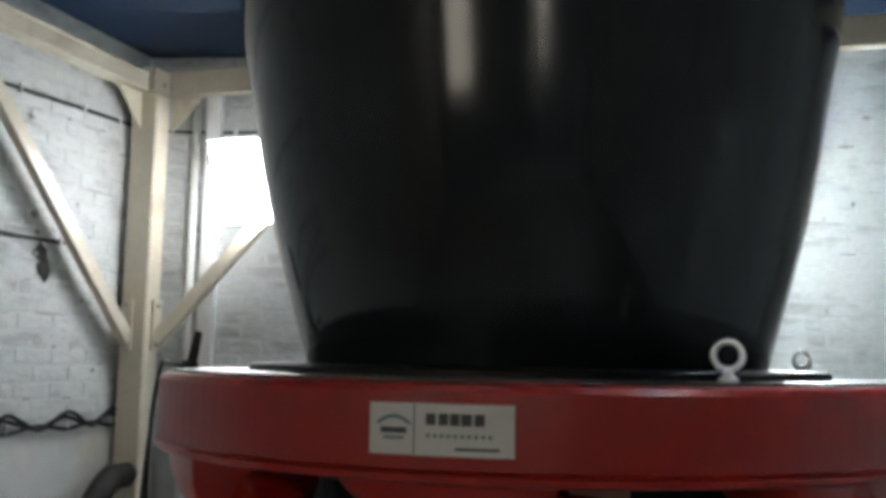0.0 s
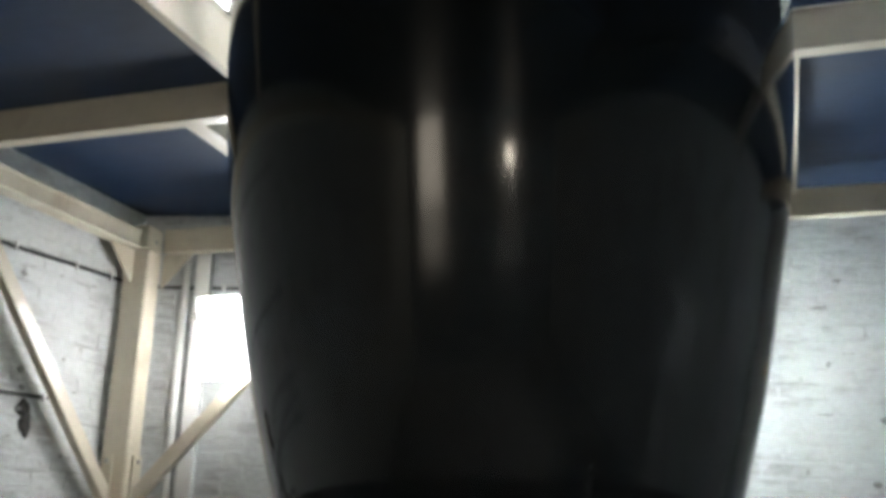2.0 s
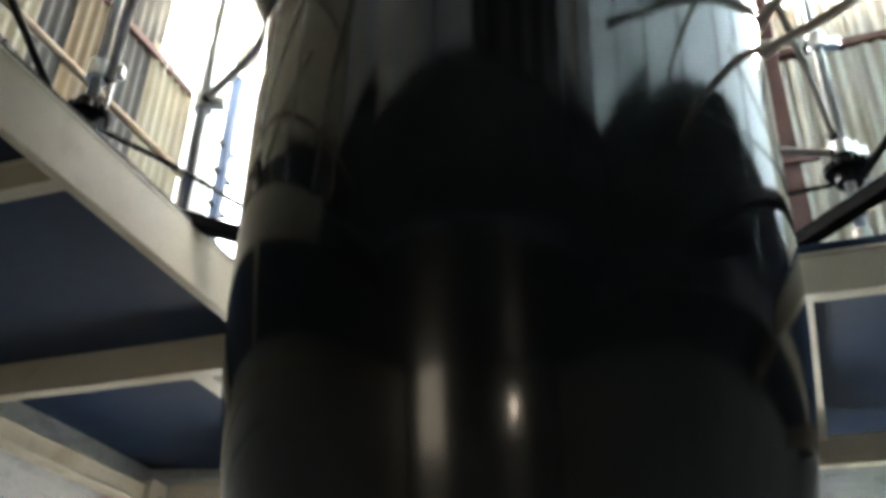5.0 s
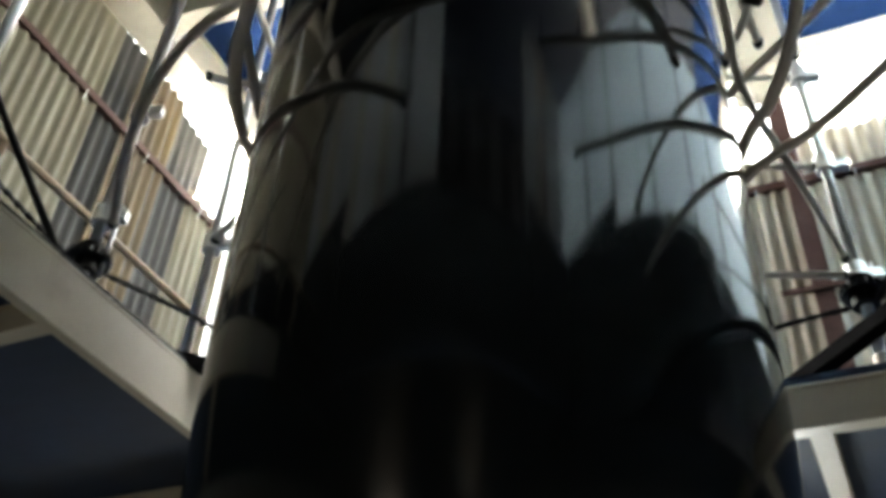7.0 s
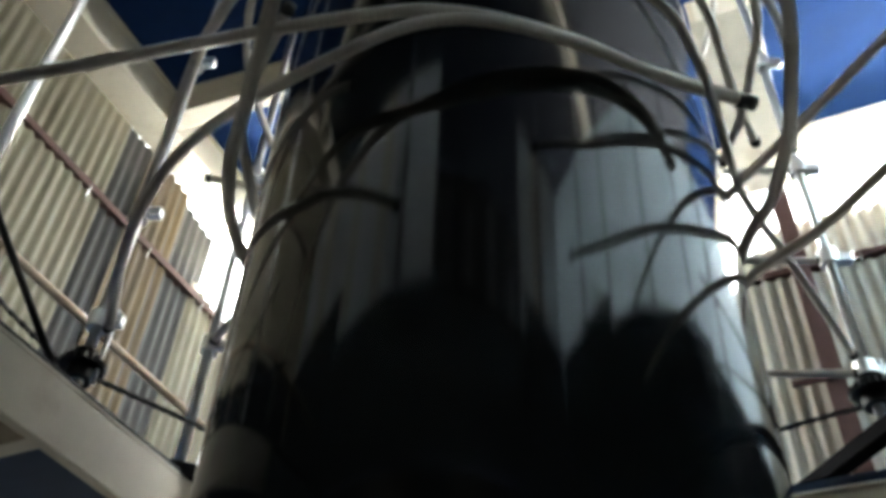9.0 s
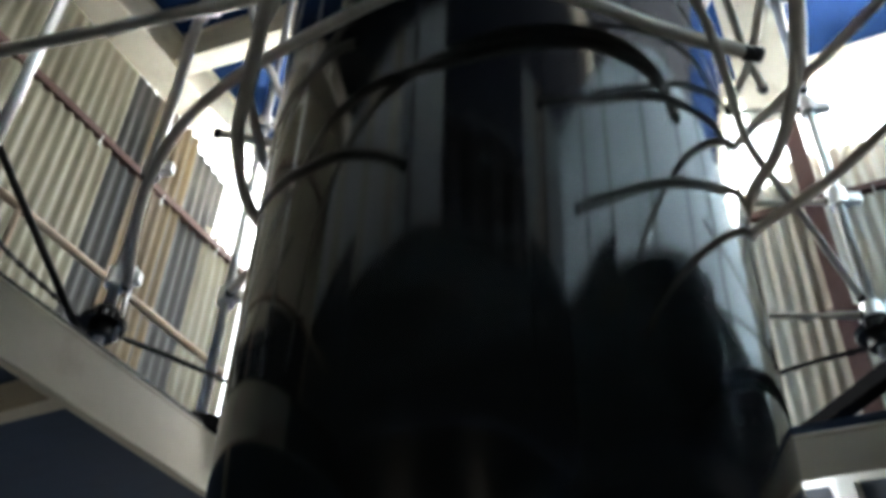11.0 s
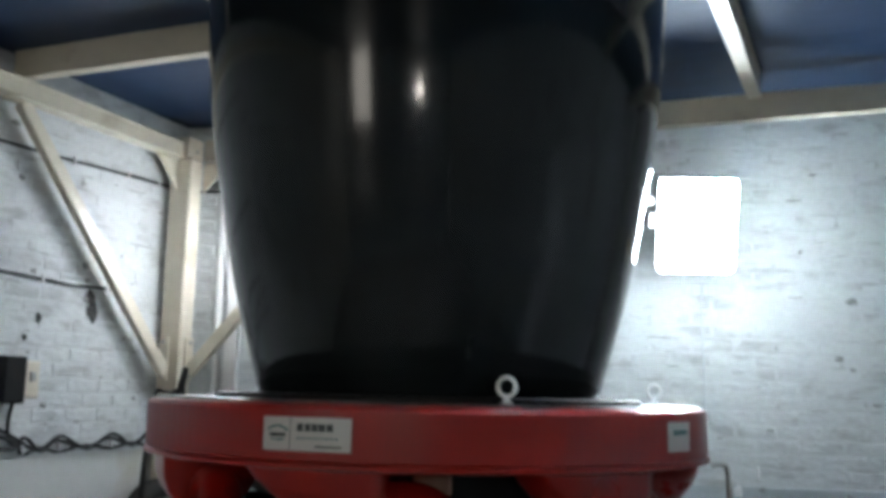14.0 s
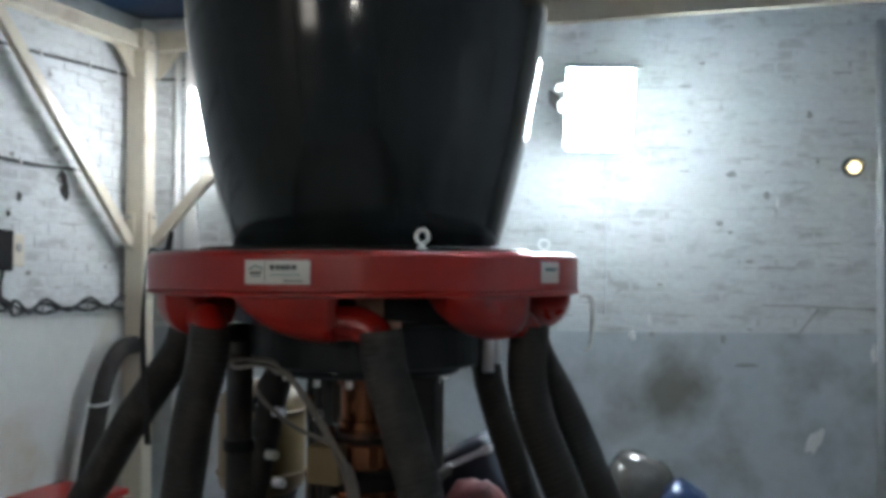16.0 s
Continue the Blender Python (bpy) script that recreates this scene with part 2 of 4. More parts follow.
def add_box(bm, lo, hi, m=None, bevel=0.0):
    c = [(a + b) / 2 for a, b in zip(lo, hi)]
    s = [b - a for a, b in zip(lo, hi)]
    g = bmesh.ops.create_cube(bm, size=1, matrix=(m or Matrix()) @ Matrix.Translation(c) @ Matrix.Diagonal((*s, 1)))
    if bevel:
        es = list({e for v in g["verts"] for e in v.link_edges})
        bmesh.ops.bevel(bm, geom=es, offset=bevel, segments=1, affect="EDGES")
    return bm


def box(lo, hi, m=None, bevel=0.004):
    return add_box(bmesh.new(), lo, hi, m, bevel)


def lathe(profile, steps=64, m=None, bm=None, arc=(0, 360), close=False):
    """Turns (r, z) pairs round z."""
    bm = bm or bmesh.new()
    full = arc[1] - arc[0] >= 359.9
    rings = []
    for i in range(steps if full else steps + 1):
        a = radians(arc[0] + (arc[1] - arc[0]) * i / steps)
        rings.append([bm.verts.new((m or Matrix()) @ Vector((r * math.cos(a), r * math.sin(a), z))) for r, z in profile])
    n = len(profile)
    for i in range(len(rings) if full else len(rings) - 1):
        a, b = rings[i], rings[(i + 1) % len(rings)]
        for k in range(n if close else n - 1):
            bm.faces.new((a[k], b[k], b[(k + 1) % n], a[(k + 1) % n]))
    return bm


def tube(points, radius, sides=12, bm=None, caps=True, radii=None):
    """A round bar along points."""
    bm = bm or bmesh.new()
    pts = [Vector(p) for p in points]
    up = Vector((0, 0, 1))
    rings = []
    for i, p in enumerate(pts):
        d = (pts[min(i + 1, len(pts) - 1)] - pts[max(i - 1, 0)]).normalized()
        if i == 0:
            side = d.cross(up if abs(d.z) < 0.95 else Vector((1, 0, 0))).normalized()
        else:
            side = (side - d * side.dot(d)).normalized()
        over = d.cross(side)
        r = radii[i] if radii else radius
        rings.append([bm.verts.new(p + r * (math.cos(k * math.tau / sides) * side + math.sin(k * math.tau / sides) * over)) for k in range(sides)])
    for a, b in zip(rings, rings[1:]):
        for k in range(sides):
            bm.faces.new((a[k], a[(k + 1) % sides], b[(k + 1) % sides], b[k]))
    if caps:
        bm.faces.new(rings[0][::-1])
        bm.faces.new(rings[-1])
    return bm


def curve(ctrl, n=24):
    """Points on a smooth line through the control points."""
    c = [Vector(p) for p in ctrl]
    c = [2 * c[0] - c[1], *c, 2 * c[-1] - c[-2]]
    out = []
    for i in range(1, len(c) - 2):
        p0, p1, p2, p3 = c[i - 1:i + 3]
        for k in range(n):
            t = k / n
            out.append(0.5 * (2 * p1 + (p2 - p0) * t + (2 * p0 - 5 * p1 + 4 * p2 - p3) * t * t + (3 * p1 - p0 - 3 * p2 + p3) * t ** 3))
    out.append(c[-2])
    return out


def torus(R, r, m, n=28, k=10, bm=None):
    return lathe([(R + r * math.cos(j * math.tau / k), r * math.sin(j * math.tau / k)) for j in range(k)], n, m, bm, close=True)


def at(x, y, z):
    return Matrix.Translation((x, y, z))


# ---------------------------------------------------------------- plan
AX, AY = 0.153, 0.214            # axis of the bubble
FLOOR = -0.2
WX = -2.53                       # face of the left wall
CORNER = (-2.53, 2.47)           # corner of left and back walls
SLANT = radians(13.0)            # the back wall runs off square
DECK = 3.12                      # underside of the mezzanine deck
OPEN_X0, OPEN_X1, OPEN_Y0, OPEN_Y1 = -0.97, 2.3, -1.9, 1.03
ROOF = 6.38                      # underside of the upper deck
BACK = at(CORNER[0], CORNER[1], 0) @ pose(0, 0, 0, 0, 0, math.degrees(SLANT))   # along the back wall: x to the right, y into the wall

# ---------------------------------------------------------------- structure
solid("floor", box((-3, -7, FLOOR - 0.15), (6, 5.5, FLOOR), bevel=0), M_FLOOR, "grey stained concrete workshop floor", "floor", kind="structure")
wall_left = solid("wall_left", box((WX - 0.25, -7, FLOOR), (WX - 0.0005, 3.0, 3.35), bevel=0), M_MORTAR, "whitewashed brick wall with dark gaps in its joints", "wall", kind="structure")
wall_back = solid("wall_back", box((-0.2, 0.0005, FLOOR), (7.2, 0.25, 3.6), BACK, bevel=0), M_MORTAR, "pale grey-white painted brick wall with stains", "wall", kind="structure")
solid("wall_right", box((4.2, -7, FLOOR), (4.4, 4.6, 3.4), bevel=0), M_PLASTER, "plain pale plastered wall", "wall", kind="structure")
solid("wall_rear", box((-3.6, -7.2, FLOOR), (4.4, -7.0, 6.6), bevel=0), M_PLASTER, "plain pale plastered wall", "wall", kind="structure")
# The right-hand card is unseen; its stronger glow is added to brighten the film's reflection.
for lo, hi in (((-5.2, -3, 3.4), (-5.1, 6, 14)), ((-5, 6.0, 3.4), (6, 6.1, 14)), ((6.0, -3, 3.4), (6.1, 6, 14))):
    solid("backdrop", box(lo, hi, bevel=0), M_SIDECARD if lo[0] > 5 else M_SKYCARD, "glowing card for the bright overcast sky outside", "sky", kind="structure")


def deck(name, z, thick, x0, x1, y0, y1, hole, label, mat=None):
    bm = bmesh.new()
    hx0, hx1, hy0, hy1 = hole
    for lo, hi in (((x0, y0), (hx0, y1)), ((hx1, y0), (x1, y1)), ((hx0, y0), (hx1, hy0)), ((hx0, hy1), (hx1, y1))):
        add_box(bm, (*lo, z), (*hi, z + thick))
    return solid(name, bm, mat or M_BLUE, label, "ceiling", kind="structure")


deck("ceiling", DECK, 0.05, WX - 0.2, 4.2, -7, 4.6, (OPEN_X0 - 0.021, OPEN_X1, OPEN_Y0, OPEN_Y1 + 0.03), "blue painted steel deck of the mezzanine seen from below")
# Unseen front deck, coloured navy so its reflection in the film stays dark.
solid("ceiling_front", box((-2.47, -7, ROOF), (4.2, -1.3, ROOF + 0.06), bevel=0), M_NAVY, "unseen steel deck over the entrance side, coloured dark to dim the film's reflection", "ceiling", kind="structure")
bm = bmesh.new()
for lo, hi in (((-2.47, -1.298), (AX - 1.0, 2.70)), ((AX - 1.0, AY + 1.0), (AX + 1.0, 2.70)), ((AX + 1.0, 1.602), (4.2, 2.70))):
    add_box(bm, (*lo, ROOF), (*hi, ROOF + 0.06))
solid("ceiling_upper", bm, M_BLUEUP, "deep blue painted steel deck of the upper gallery seen from below", "ceiling", kind="structure")
# Unseen side deck, also darkened to keep blue out of the film's reflection.
bm = bmesh.new()
for lo, hi in (((AX + 1.002, -1.298), (4.2, 1.6)), ((AX - 0.998, -1.298), (AX + 1.0, AY - 1.0))):
    add_box(bm, (*lo, ROOF), (*hi, ROOF + 0.06))
solid("ceiling_side", bm, M_NAVY, "unseen steel deck over the open side, coloured dark to dim the film's reflection", "ceiling", kind="structure")


# ---------------------------------------------------------------- steelwork of the mezzanine
def i_beam(name, a, b, width, height, label, mat=None):
    """A channel-faced beam between a and b; a and b are the middle of its underside."""
    a, b = Vector(a), Vector(b)
    L = (b - a).length
    ang = math.atan2(b.y - a.y, b.x - a.x)
    m = at(*a) @ Matrix.Rotation(ang, 4, "Z")
    t = thing(name, label, "steel beam", group="mezzanine beams")
    w, h = width / 2, height
    part("web", box((0, -w * 0.82, 0.014), (L, w * 0.82, h - 0.014), m, 0), mat or M_CREAM, t)
    part("flange", box((0, -w, 0), (L, w, 0.016), m, 0.003), mat or M_CREAM, t, "lower flange")
    part("flange", box((0, -w, h - 0.016), (L, w, h), m, 0.003), mat or M_CREAM, t, "upper flange")
    return t


CR = "cream painted steel beam under the blue mezzanine deck"
i_beam("steel_beam", (-2.44, -6.5, 2.865), (-2.44, 2.26, 2.865), 0.10, 0.100, "cream painted steel beam along the brick wall")
i_beam("steel_beam", (-2.34, 2.42, 2.866), (4.0, 2.61, 2.866), 0.06, 0.135, CR)
i_beam("steel_beam", (-2.5, 1.0625, 2.975), (4.1, 1.0625, 2.975), 0.065, 0.15, CR)
i_beam("steel_beam", (-2.5, -0.1425, 3.012), (-1.012, -0.1425, 3.012), 0.055, 0.106, CR)
i_beam("steel_beam", (-0.9915, -0.95, 2.992), (-0.9915, 1.03, 2.992), 0.037, 0.205, "cream painted steel beam edging the deck opening")
# Front end of the edge beam, coloured dark to dim its reflection in the film.
i_beam("steel_beam", (-1.03, -2.4, 2.976), (-1.03, -0.955, 2.976), 0.115, 0.21, "steel beam edging the deck opening, coloured dark to dim the film's reflection", M_NAVY)
i_beam("steel_beam", (-1.34, 1.097, 2.978), (-1.34, 2.39, 2.978), 0.09, 0.14, CR)
i_beam("steel_beam", (0.885, 1.097, 2.978), (0.94, 2.50, 2.978), 0.07, 0.14, CR)
i_beam("steel_beam", (2.2, 1.097, 2.978), (2.2, 2.55, 2.978), 0.10, 0.14, CR)
# Unseen right edge beam, added by guess and coloured dark for the same reflection.
i_beam("steel_beam", (2.36, -2.4, 2.976), (2.36, 1.03, 2.976), 0.115, 0.21, "steel beam edging the deck opening, coloured dark to dim the film's reflection", M_NAVY)

# corner column with its braces
col = thing("steel_column", "cream painted square steel column with bolted knee braces in the wall corner", "column", at(-2.42, 2.33, FLOOR))
H = 2.865 - FLOOR
part("post", box((-0.075, -0.06, 0), (0.08, 0.06, H - 0.01), bevel=0.008), M_CREAM, col)
part("cap_plate", box((-0.034, -0.068, H), (0.062, 0.078, H + 0.13), bevel=0.004), M_CREAM, col)
for dx, dy in ((0.012, -0.072), (0.066, 0.02)):
    part("bolt", tube([(dx, dy, H + 0.05), (dx - (0.010 if dx > 0.05 else 0), dy + (0.012 if dx < 0.05 else 0), H + 0.05)], 0.012, 6), M_STEEL, col)
part("base_plate", box((-0.13, -0.12, 0), (0.13, 0.12, 0.015), bevel=0.002), M_CREAM, col)


def gusset(pts, th, axis):
    bm = bmesh.new()
    off = Vector((th, 0, 0)) if axis == "x" else Vector((0, th, 0))
    lo = [bm.verts.new(Vector(p) - off / 2) for p in pts]
    hi = [bm.verts.new(Vector(p) + off / 2) for p in pts]
    bm.faces.new(lo[::-1]), bm.faces.new(hi)
    for i in range(len(pts)):
        j = (i + 1) % len(pts)
        bm.faces.new((lo[i], lo[j], hi[j], hi[i]))
    return bm


part("gusset", gusset([(-0.02, -0.06, H - 0.01), (-0.02, -0.26, H - 0.01), (-0.02, -0.06, H - 0.2)], 0.012, "x"), M_CREAM, col)
part("gusset", gusset([(0.08, 0.08, H - 0.012), (0.26, 0.085, H - 0.012), (0.08, 0.08, H - 0.2)], 0.012, "y"), M_CREAM, col)


def flat_bar(a, b, w, t, side):
    """A bar of rectangular section from a to b; side is the way across its width."""
    a, b, s = Vector(a), Vector(b), Vector(side).normalized()
    d = (b - a).normalized()
    s = (s - d * s.dot(d)).normalized()
    u = d.cross(s)
    m = Matrix((s, u, d)).transposed().to_4x4()
    return box((-w / 2, -t / 2, 0), (w / 2, t / 2, (b - a).length), Matrix.Translation(a) @ m, 0.004)


brace = part("brace", flat_bar((-0.02, -0.07, 1.75), (-0.02, -1.28, 3.05), 0.075, 0.05, (0, 1, 1)), M_CREAM, col)
brace2 = part("brace", flat_bar((0.10, 0.015, 1.75), (1.28, 0.10, 3.03), 0.075, 0.05, (-1, 0, 1)), M_CREAM, col)
for lo, hi, br in (((-0.05, -0.078, 1.70), (0.01, -0.064, 1.96), brace), ((0.084, -0.02, 1.70), (0.1, 0.05, 1.96), brace2)):
    part("end_plate", box(lo, hi, bevel=0.002), M_CREAM, br)
    for dz in (0.03, 0.23):
        c = Vector(((lo[0] + hi[0]) / 2, (lo[1] + hi[1]) / 2, lo[2] + dz))
        e = Vector((0, -0.02, 0)) if br is brace else Vector((0.02, 0, 0))
        part("bolt", tube([c, c + e], 0.013, 6), M_STEEL, br)
part("end_plate", box((-0.07, -1.36, H - 0.012), (0.05, -1.18, H), bevel=0.002), M_CREAM, brace)

# ---------------------------------------------------------------- film bubble
PROFILE = [(0.484, 1.466), (0.499, 1.52), (0.55, 1.70), (0.585, 1.85), (0.612, 2.0), (0.640, 2.15), (0.660, 2.3), (0.674, 2.45), (0.682, 2.6),
           (0.689, 2.9), (0.697, 3.3), (0.704, 3.7), (0.710, 4.2), (0.712, 5.0), (0.712, 9.5)]


def film_part(name, pts, label, mat):
    bm = bmesh.new()
    steps, rings = 160, []
    for p in pts:
        ring = []
        for i in range(steps):
            a = math.tau * i / steps
            w = noise.noise(Vector((math.cos(a) * 1.6, math.sin(a) * 1.6, p.z * 0.35))) * 0.006
            w += noise.noise(Vector((math.cos(a) * 5, math.sin(a) * 5, p.z * 0.2 + 9))) * 0.0016
            r = p.x + w * min(1, (p.z - 1.47) * 2)
            ring.append(bm.verts.new((r * math.cos(a), r * math.sin(a), p.z)))
        rings.append(ring)
    for a, b in zip(rings, rings[1:]):
        for i in range(steps):
            bm.faces.new((a[i], a[(i + 1) % steps], b[(i + 1) % steps], b[i]))
    return part(name, bm, mat, bubble, label, smooth=True)


bubble = thing("film_bubble", "tall glossy black plastic film bubble rising from the air ring", "film bubble", at(AX, AY, 0))
line = curve([(r, 0, z) for r, z in PROFILE], 5)
frost = next(i for i, p in enumerate(line) if p.z > 2.59)
film_part("melt_cone", line[:frost + 1], "widening soft film below the frost line", M_FILM)
film_part("film_tube", line[frost:], "taut film tube above the frost line", M_FILMTUBE)

# ---------------------------------------------------------------- air ring
ring = thing("air_ring", "glossy red round air ring with hose inlets under the black bubble", "air ring", at(AX, AY, 0))
R = 0.773
part("housing", lathe([(0.50, 1.447), (R - 0.02, 1.447), (R - 0.006, 1.442), (R, 1.433), (R, 1.328), (R - 0.008, 1.320), (R - 0.03, 1.316), (0.50, 1.316)], 128, close=True), M_RED, ring, "glossy red rim band", smooth=False)
part("rim_bead", lathe([(R - 0.004, 1.324), (R + 0.004, 1.320), (R + 0.004, 1.311), (R - 0.012, 1.307), (R - 0.05, 1.311)], 128, close=True), M_RED, ring)
part("top_plate", lathe([(0.47, 1.447), (0.597, 1.447), (0.600, 1.450), (0.600, 1.461), (0.594, 1.465), (0.47, 1.465)], 96, close=True), M_BLACKSTEEL, ring, "matt black clamping plate")
# Dark cover added over the red top so the film's foot mirrors no red.
part("added_cover", lathe([(0.60, 1.4475), (0.752, 1.4475), (0.752, 1.4505), (0.60, 1.4505)], 96, close=True), M_STEELDULL, ring, "dark grey cover added to keep red out of the film's reflection")
part("lip", lathe([(0.472, 1.465), (0.484, 1.465), (0.482, 1.472), (0.474, 1.472)], 96, close=True), M_BLACKSTEEL, ring)
N_IN = 7


def inlet(deg):
    """A tapering volute under the rim that ends in an elbow turned down to its hose."""
    bm = bmesh.new()
    secs = []
    steps = 14
    for i in range(steps + 1):
        f = i / steps
        a = radians(deg - 25 * (1 - f))
        depth = 0.008 + 0.137 * (1 - (1 - min(1, f * 1.12)) ** 2) ** 0.6
        wide = 0.09 + 0.03 * f
        rc = R - 0.025 - wide
        sec = []
        for k in range(13):
            th = math.pi * k / 12
            rr = rc + wide * math.cos(th)
            zz = 1.313 - depth * math.sin(th) ** 0.7
            sec.append(bm.verts.new((rr * math.cos(a), rr * math.sin(a), zz)))
        secs.append(sec)
    for s0, s1 in zip(secs, secs[1:]):
        for k in range(12):
            bm.faces.new((s0[k], s0[k + 1], s1[k + 1], s1[k]))
    bm.faces.new(secs[-1])
    bm.faces.new(secs[0][::-1])
    vol = part("volute", bm, M_RED, ring, "red tapering inlet chamber", smooth=True)
    a = radians(deg)
    tang, rad = Vector((-math.sin(a), math.cos(a), 0)), Vector((math.cos(a), math.sin(a), 0))
    c = rad * (R - 0.145) + Vector((0, 0, 1.228))
    pts = [c - tang * 0.01, c + tang * 0.045, c + tang * 0.082 + Vector((0, 0, -0.008)) + rad * 0.006, c + tang * 0.112 + Vector((0, 0, -0.032)) + rad * 0.014,
           c + tang * 0.126 + Vector((0, 0, -0.066)) + rad * 0.024]
    part("elbow", tube(curve(pts, 4), 0.054, 16), M_RED, vol, smooth=True)
    return c + tang * 0.13 + Vector((0, 0, -0.061)) + rad * 0.024, tang, rad


def hose(top, path, radius, pitch=0.02, label="dusty black ribbed air hose", group="air hoses"):
    pts = curve([top, *path], 30)
    L = [0]
    for p, q in zip(pts, pts[1:]):
        L.append(L[-1] + (q - p).length)
    n = int(L[-1] / pitch) * 4
    out, rad, j = [], [], 0
    for i in range(n + 1):
        s = L[-1] * i / n
        while j < len(L) - 2 and L[j + 1] < s:
            j += 1
        f = (s - L[j]) / max(1e-6, L[j + 1] - L[j])
        out.append(pts[j].lerp(pts[j + 1], f))
        rad.append(radius * (1 + (0.03, 0.0, -0.03, 0.0)[i % 4]))
    return solid("air_hose", tube(out, radius, 16, radii=rad), M_HOSE, label, "hose", smooth=True, group=group)


HOSE_END = ((0.585, -0.40, 0.76), (0.903, 0.08, 0.702), (0.955, 0.63, 0.55), (0.599, 0.78, 0.529), (-0.55, 0.62, 0.43), (-0.93, 0.05, 0.53), (-0.22, -0.39, 0.69))   # where each hose comes out below
HOSE_BEND = {1: [(0.793, 0.08, 1.04), (0.828, 0.08, 0.88)], 3: [(0.30, 0.85, 1.12), (0.43, 0.80, 1.03), (0.47, 0.78, 0.91), (0.52, 0.78, 0.75)]}   # where a hose swings off its straight line
FRONT = -74.5                    # way of the inlet that faces the entrance
for k in range(N_IN):
    deg = FRONT + k * 360 / N_IN
    p, tang, rad = inlet(deg)
    p = p + Vector((AX, AY, 0))
    foot = Vector(HOSE_END[k])
    mid = p.lerp(foot, 0.5) + rad * 0.008
    bends = [Vector(b) for b in HOSE_BEND.get(k, [])] or [p.lerp(foot, 0.14) + Vector((0, 0, -0.015)), mid]
    fall = (foot - bends[-1]) * ((foot.z - FLOOR - 0.08) / (bends[-1].z - foot.z))
    hose(p + Vector((0, 0, 0.04)), [*bends, foot, foot + fall], 0.062 if k in (2, 3, 4) else 0.066)


def plate_label(deg, w, h, z, label):
    m = pose(0, 0, 0, 0, 0, deg + 90)
    bm = bmesh.new()
    half = math.degrees(w / 2 / R)
    lathe([(R + 0.001, z - h / 2), (R + 0.003, z - h / 2), (R + 0.003, z + h / 2), (R + 0.001, z + h / 2)], 10, pose(0, 0, 0, 0, 0, deg), bm, (-half, half), True)
    t = part("label", bm, M_LABEL, ring, label)

    def bar(u, v, bw, bh, mat, name="printed_bar"):
        b = bmesh.new()
        c = math.degrees(u / R)
        d = math.degrees(bw / 2 / R)
        lathe([(R + 0.0035, z + v - bh / 2), (R + 0.0045, z + v - bh / 2), (R + 0.0045, z + v + bh / 2), (R + 0.0035, z + v + bh / 2)], 6, pose(0, 0, 0, 0, 0, deg), b, (c - d, c + d), True)
        part(name, b, mat, t)
    return bar


LAB = -86.4
bar = plate_label(LAB, 0.204, 0.070, 1.382, "white printed maker's label")
bar(-0.036, 0, 0.0015, 0.066, M_INK, "divider")
for i, (u, bw) in enumerate(((-0.0125, 0.014), (0.005, 0.013), (0.021, 0.013), (0.037, 0.015), (0.055, 0.014))):
    bar(u, 0.014, bw, 0.016, M_INK)
for i in range(10):
    bar(-0.016 + i * 0.0095, -0.008, 0.005, 0.005, M_TEAL)
bar(0.052, -0.025, 0.06, 0.004, M_INK)
bar(-0.066, -0.002, 0.038, 0.008, M_INK)
bar(-0.066, -0.012, 0.03, 0.004, M_TEAL)
arc = bmesh.new()
for i in range(10):
    u = -0.088 + 0.044 * i / 9
    v = 0.006 + 0.011 * math.sin(math.pi * (i + 0.8) / 10.6)
    lathe([(R + 0.0035, 1.382 + v - 0.0025), (R + 0.0045, 1.382 + v - 0.0025), (R + 0.0045, 1.382 + v + 0.0025), (R + 0.0035, 1.382 + v + 0.0025)], 2, pose(0, 0, 0, 0, 0, LAB), arc,
          (math.degrees(u / R) - 0.2, math.degrees(u / R) + 0.2), True)
part("emblem", arc, M_TEAL, ring, "teal arched emblem")
bar2 = plate_label(LAB + 69, 0.11, 0.068, 1.384, "white paper label")
bar2(0, 0.01, 0.07, 0.012, M_TEAL)


def eyebolt(x, y, yaw):
    m = at(x - AX, y - AY, 1.447) @ pose(0, 0, 0, 0, 0, yaw)
    shank = part("eyebolt", lathe([(0.012, 0), (0.015, 0), (0.015, 0.010), (0.009, 0.013), (0.008, 0.022), (0.0, 0.022)], 16, m), M_CHROME, ring, "steel lifting eyebolt", smooth=True)
    part("eye", torus(0.0205, 0.0052, m @ at(0, 0, 0.043) @ pose(0, 0, 0, 90)), M_CHROME, shank, smooth=True)


eyebolt(0.572, -0.345, -5)
eyebolt(0.722, 0.66, 20)
eyebolt(-0.42, 0.42, 40)
eyebolt(0.05, 0.86, 0)
# cable gland and wires on the rim
gl = part("cable_gland", tube([(-0.735, -0.185, 1.44), (-0.735, -0.185, 1.462), (-0.73, -0.185, 1.465), (-0.72, -0.18, 1.53)], 0.016, 10, radii=[0.02, 0.02, 0.012, 0.009]), M_BLACK, ring)
for k in range(3):
    w = curve([(-0.735, -0.19, 1.452), (-0.742, -0.24 - 0.01 * k, 1.458), (-0.74, -0.285, 1.452), (-0.748 - 0.006 * k, -0.30 + 0.008 * k, 1.33), (-0.762 + 0.008 * k, -0.30, 1.1), (-0.745 + 0.01 * k, -0.29, 0.75)], 10)
    part("wire", tube(w, 0.0045, 6), M_CABLE, ring, smooth=True)
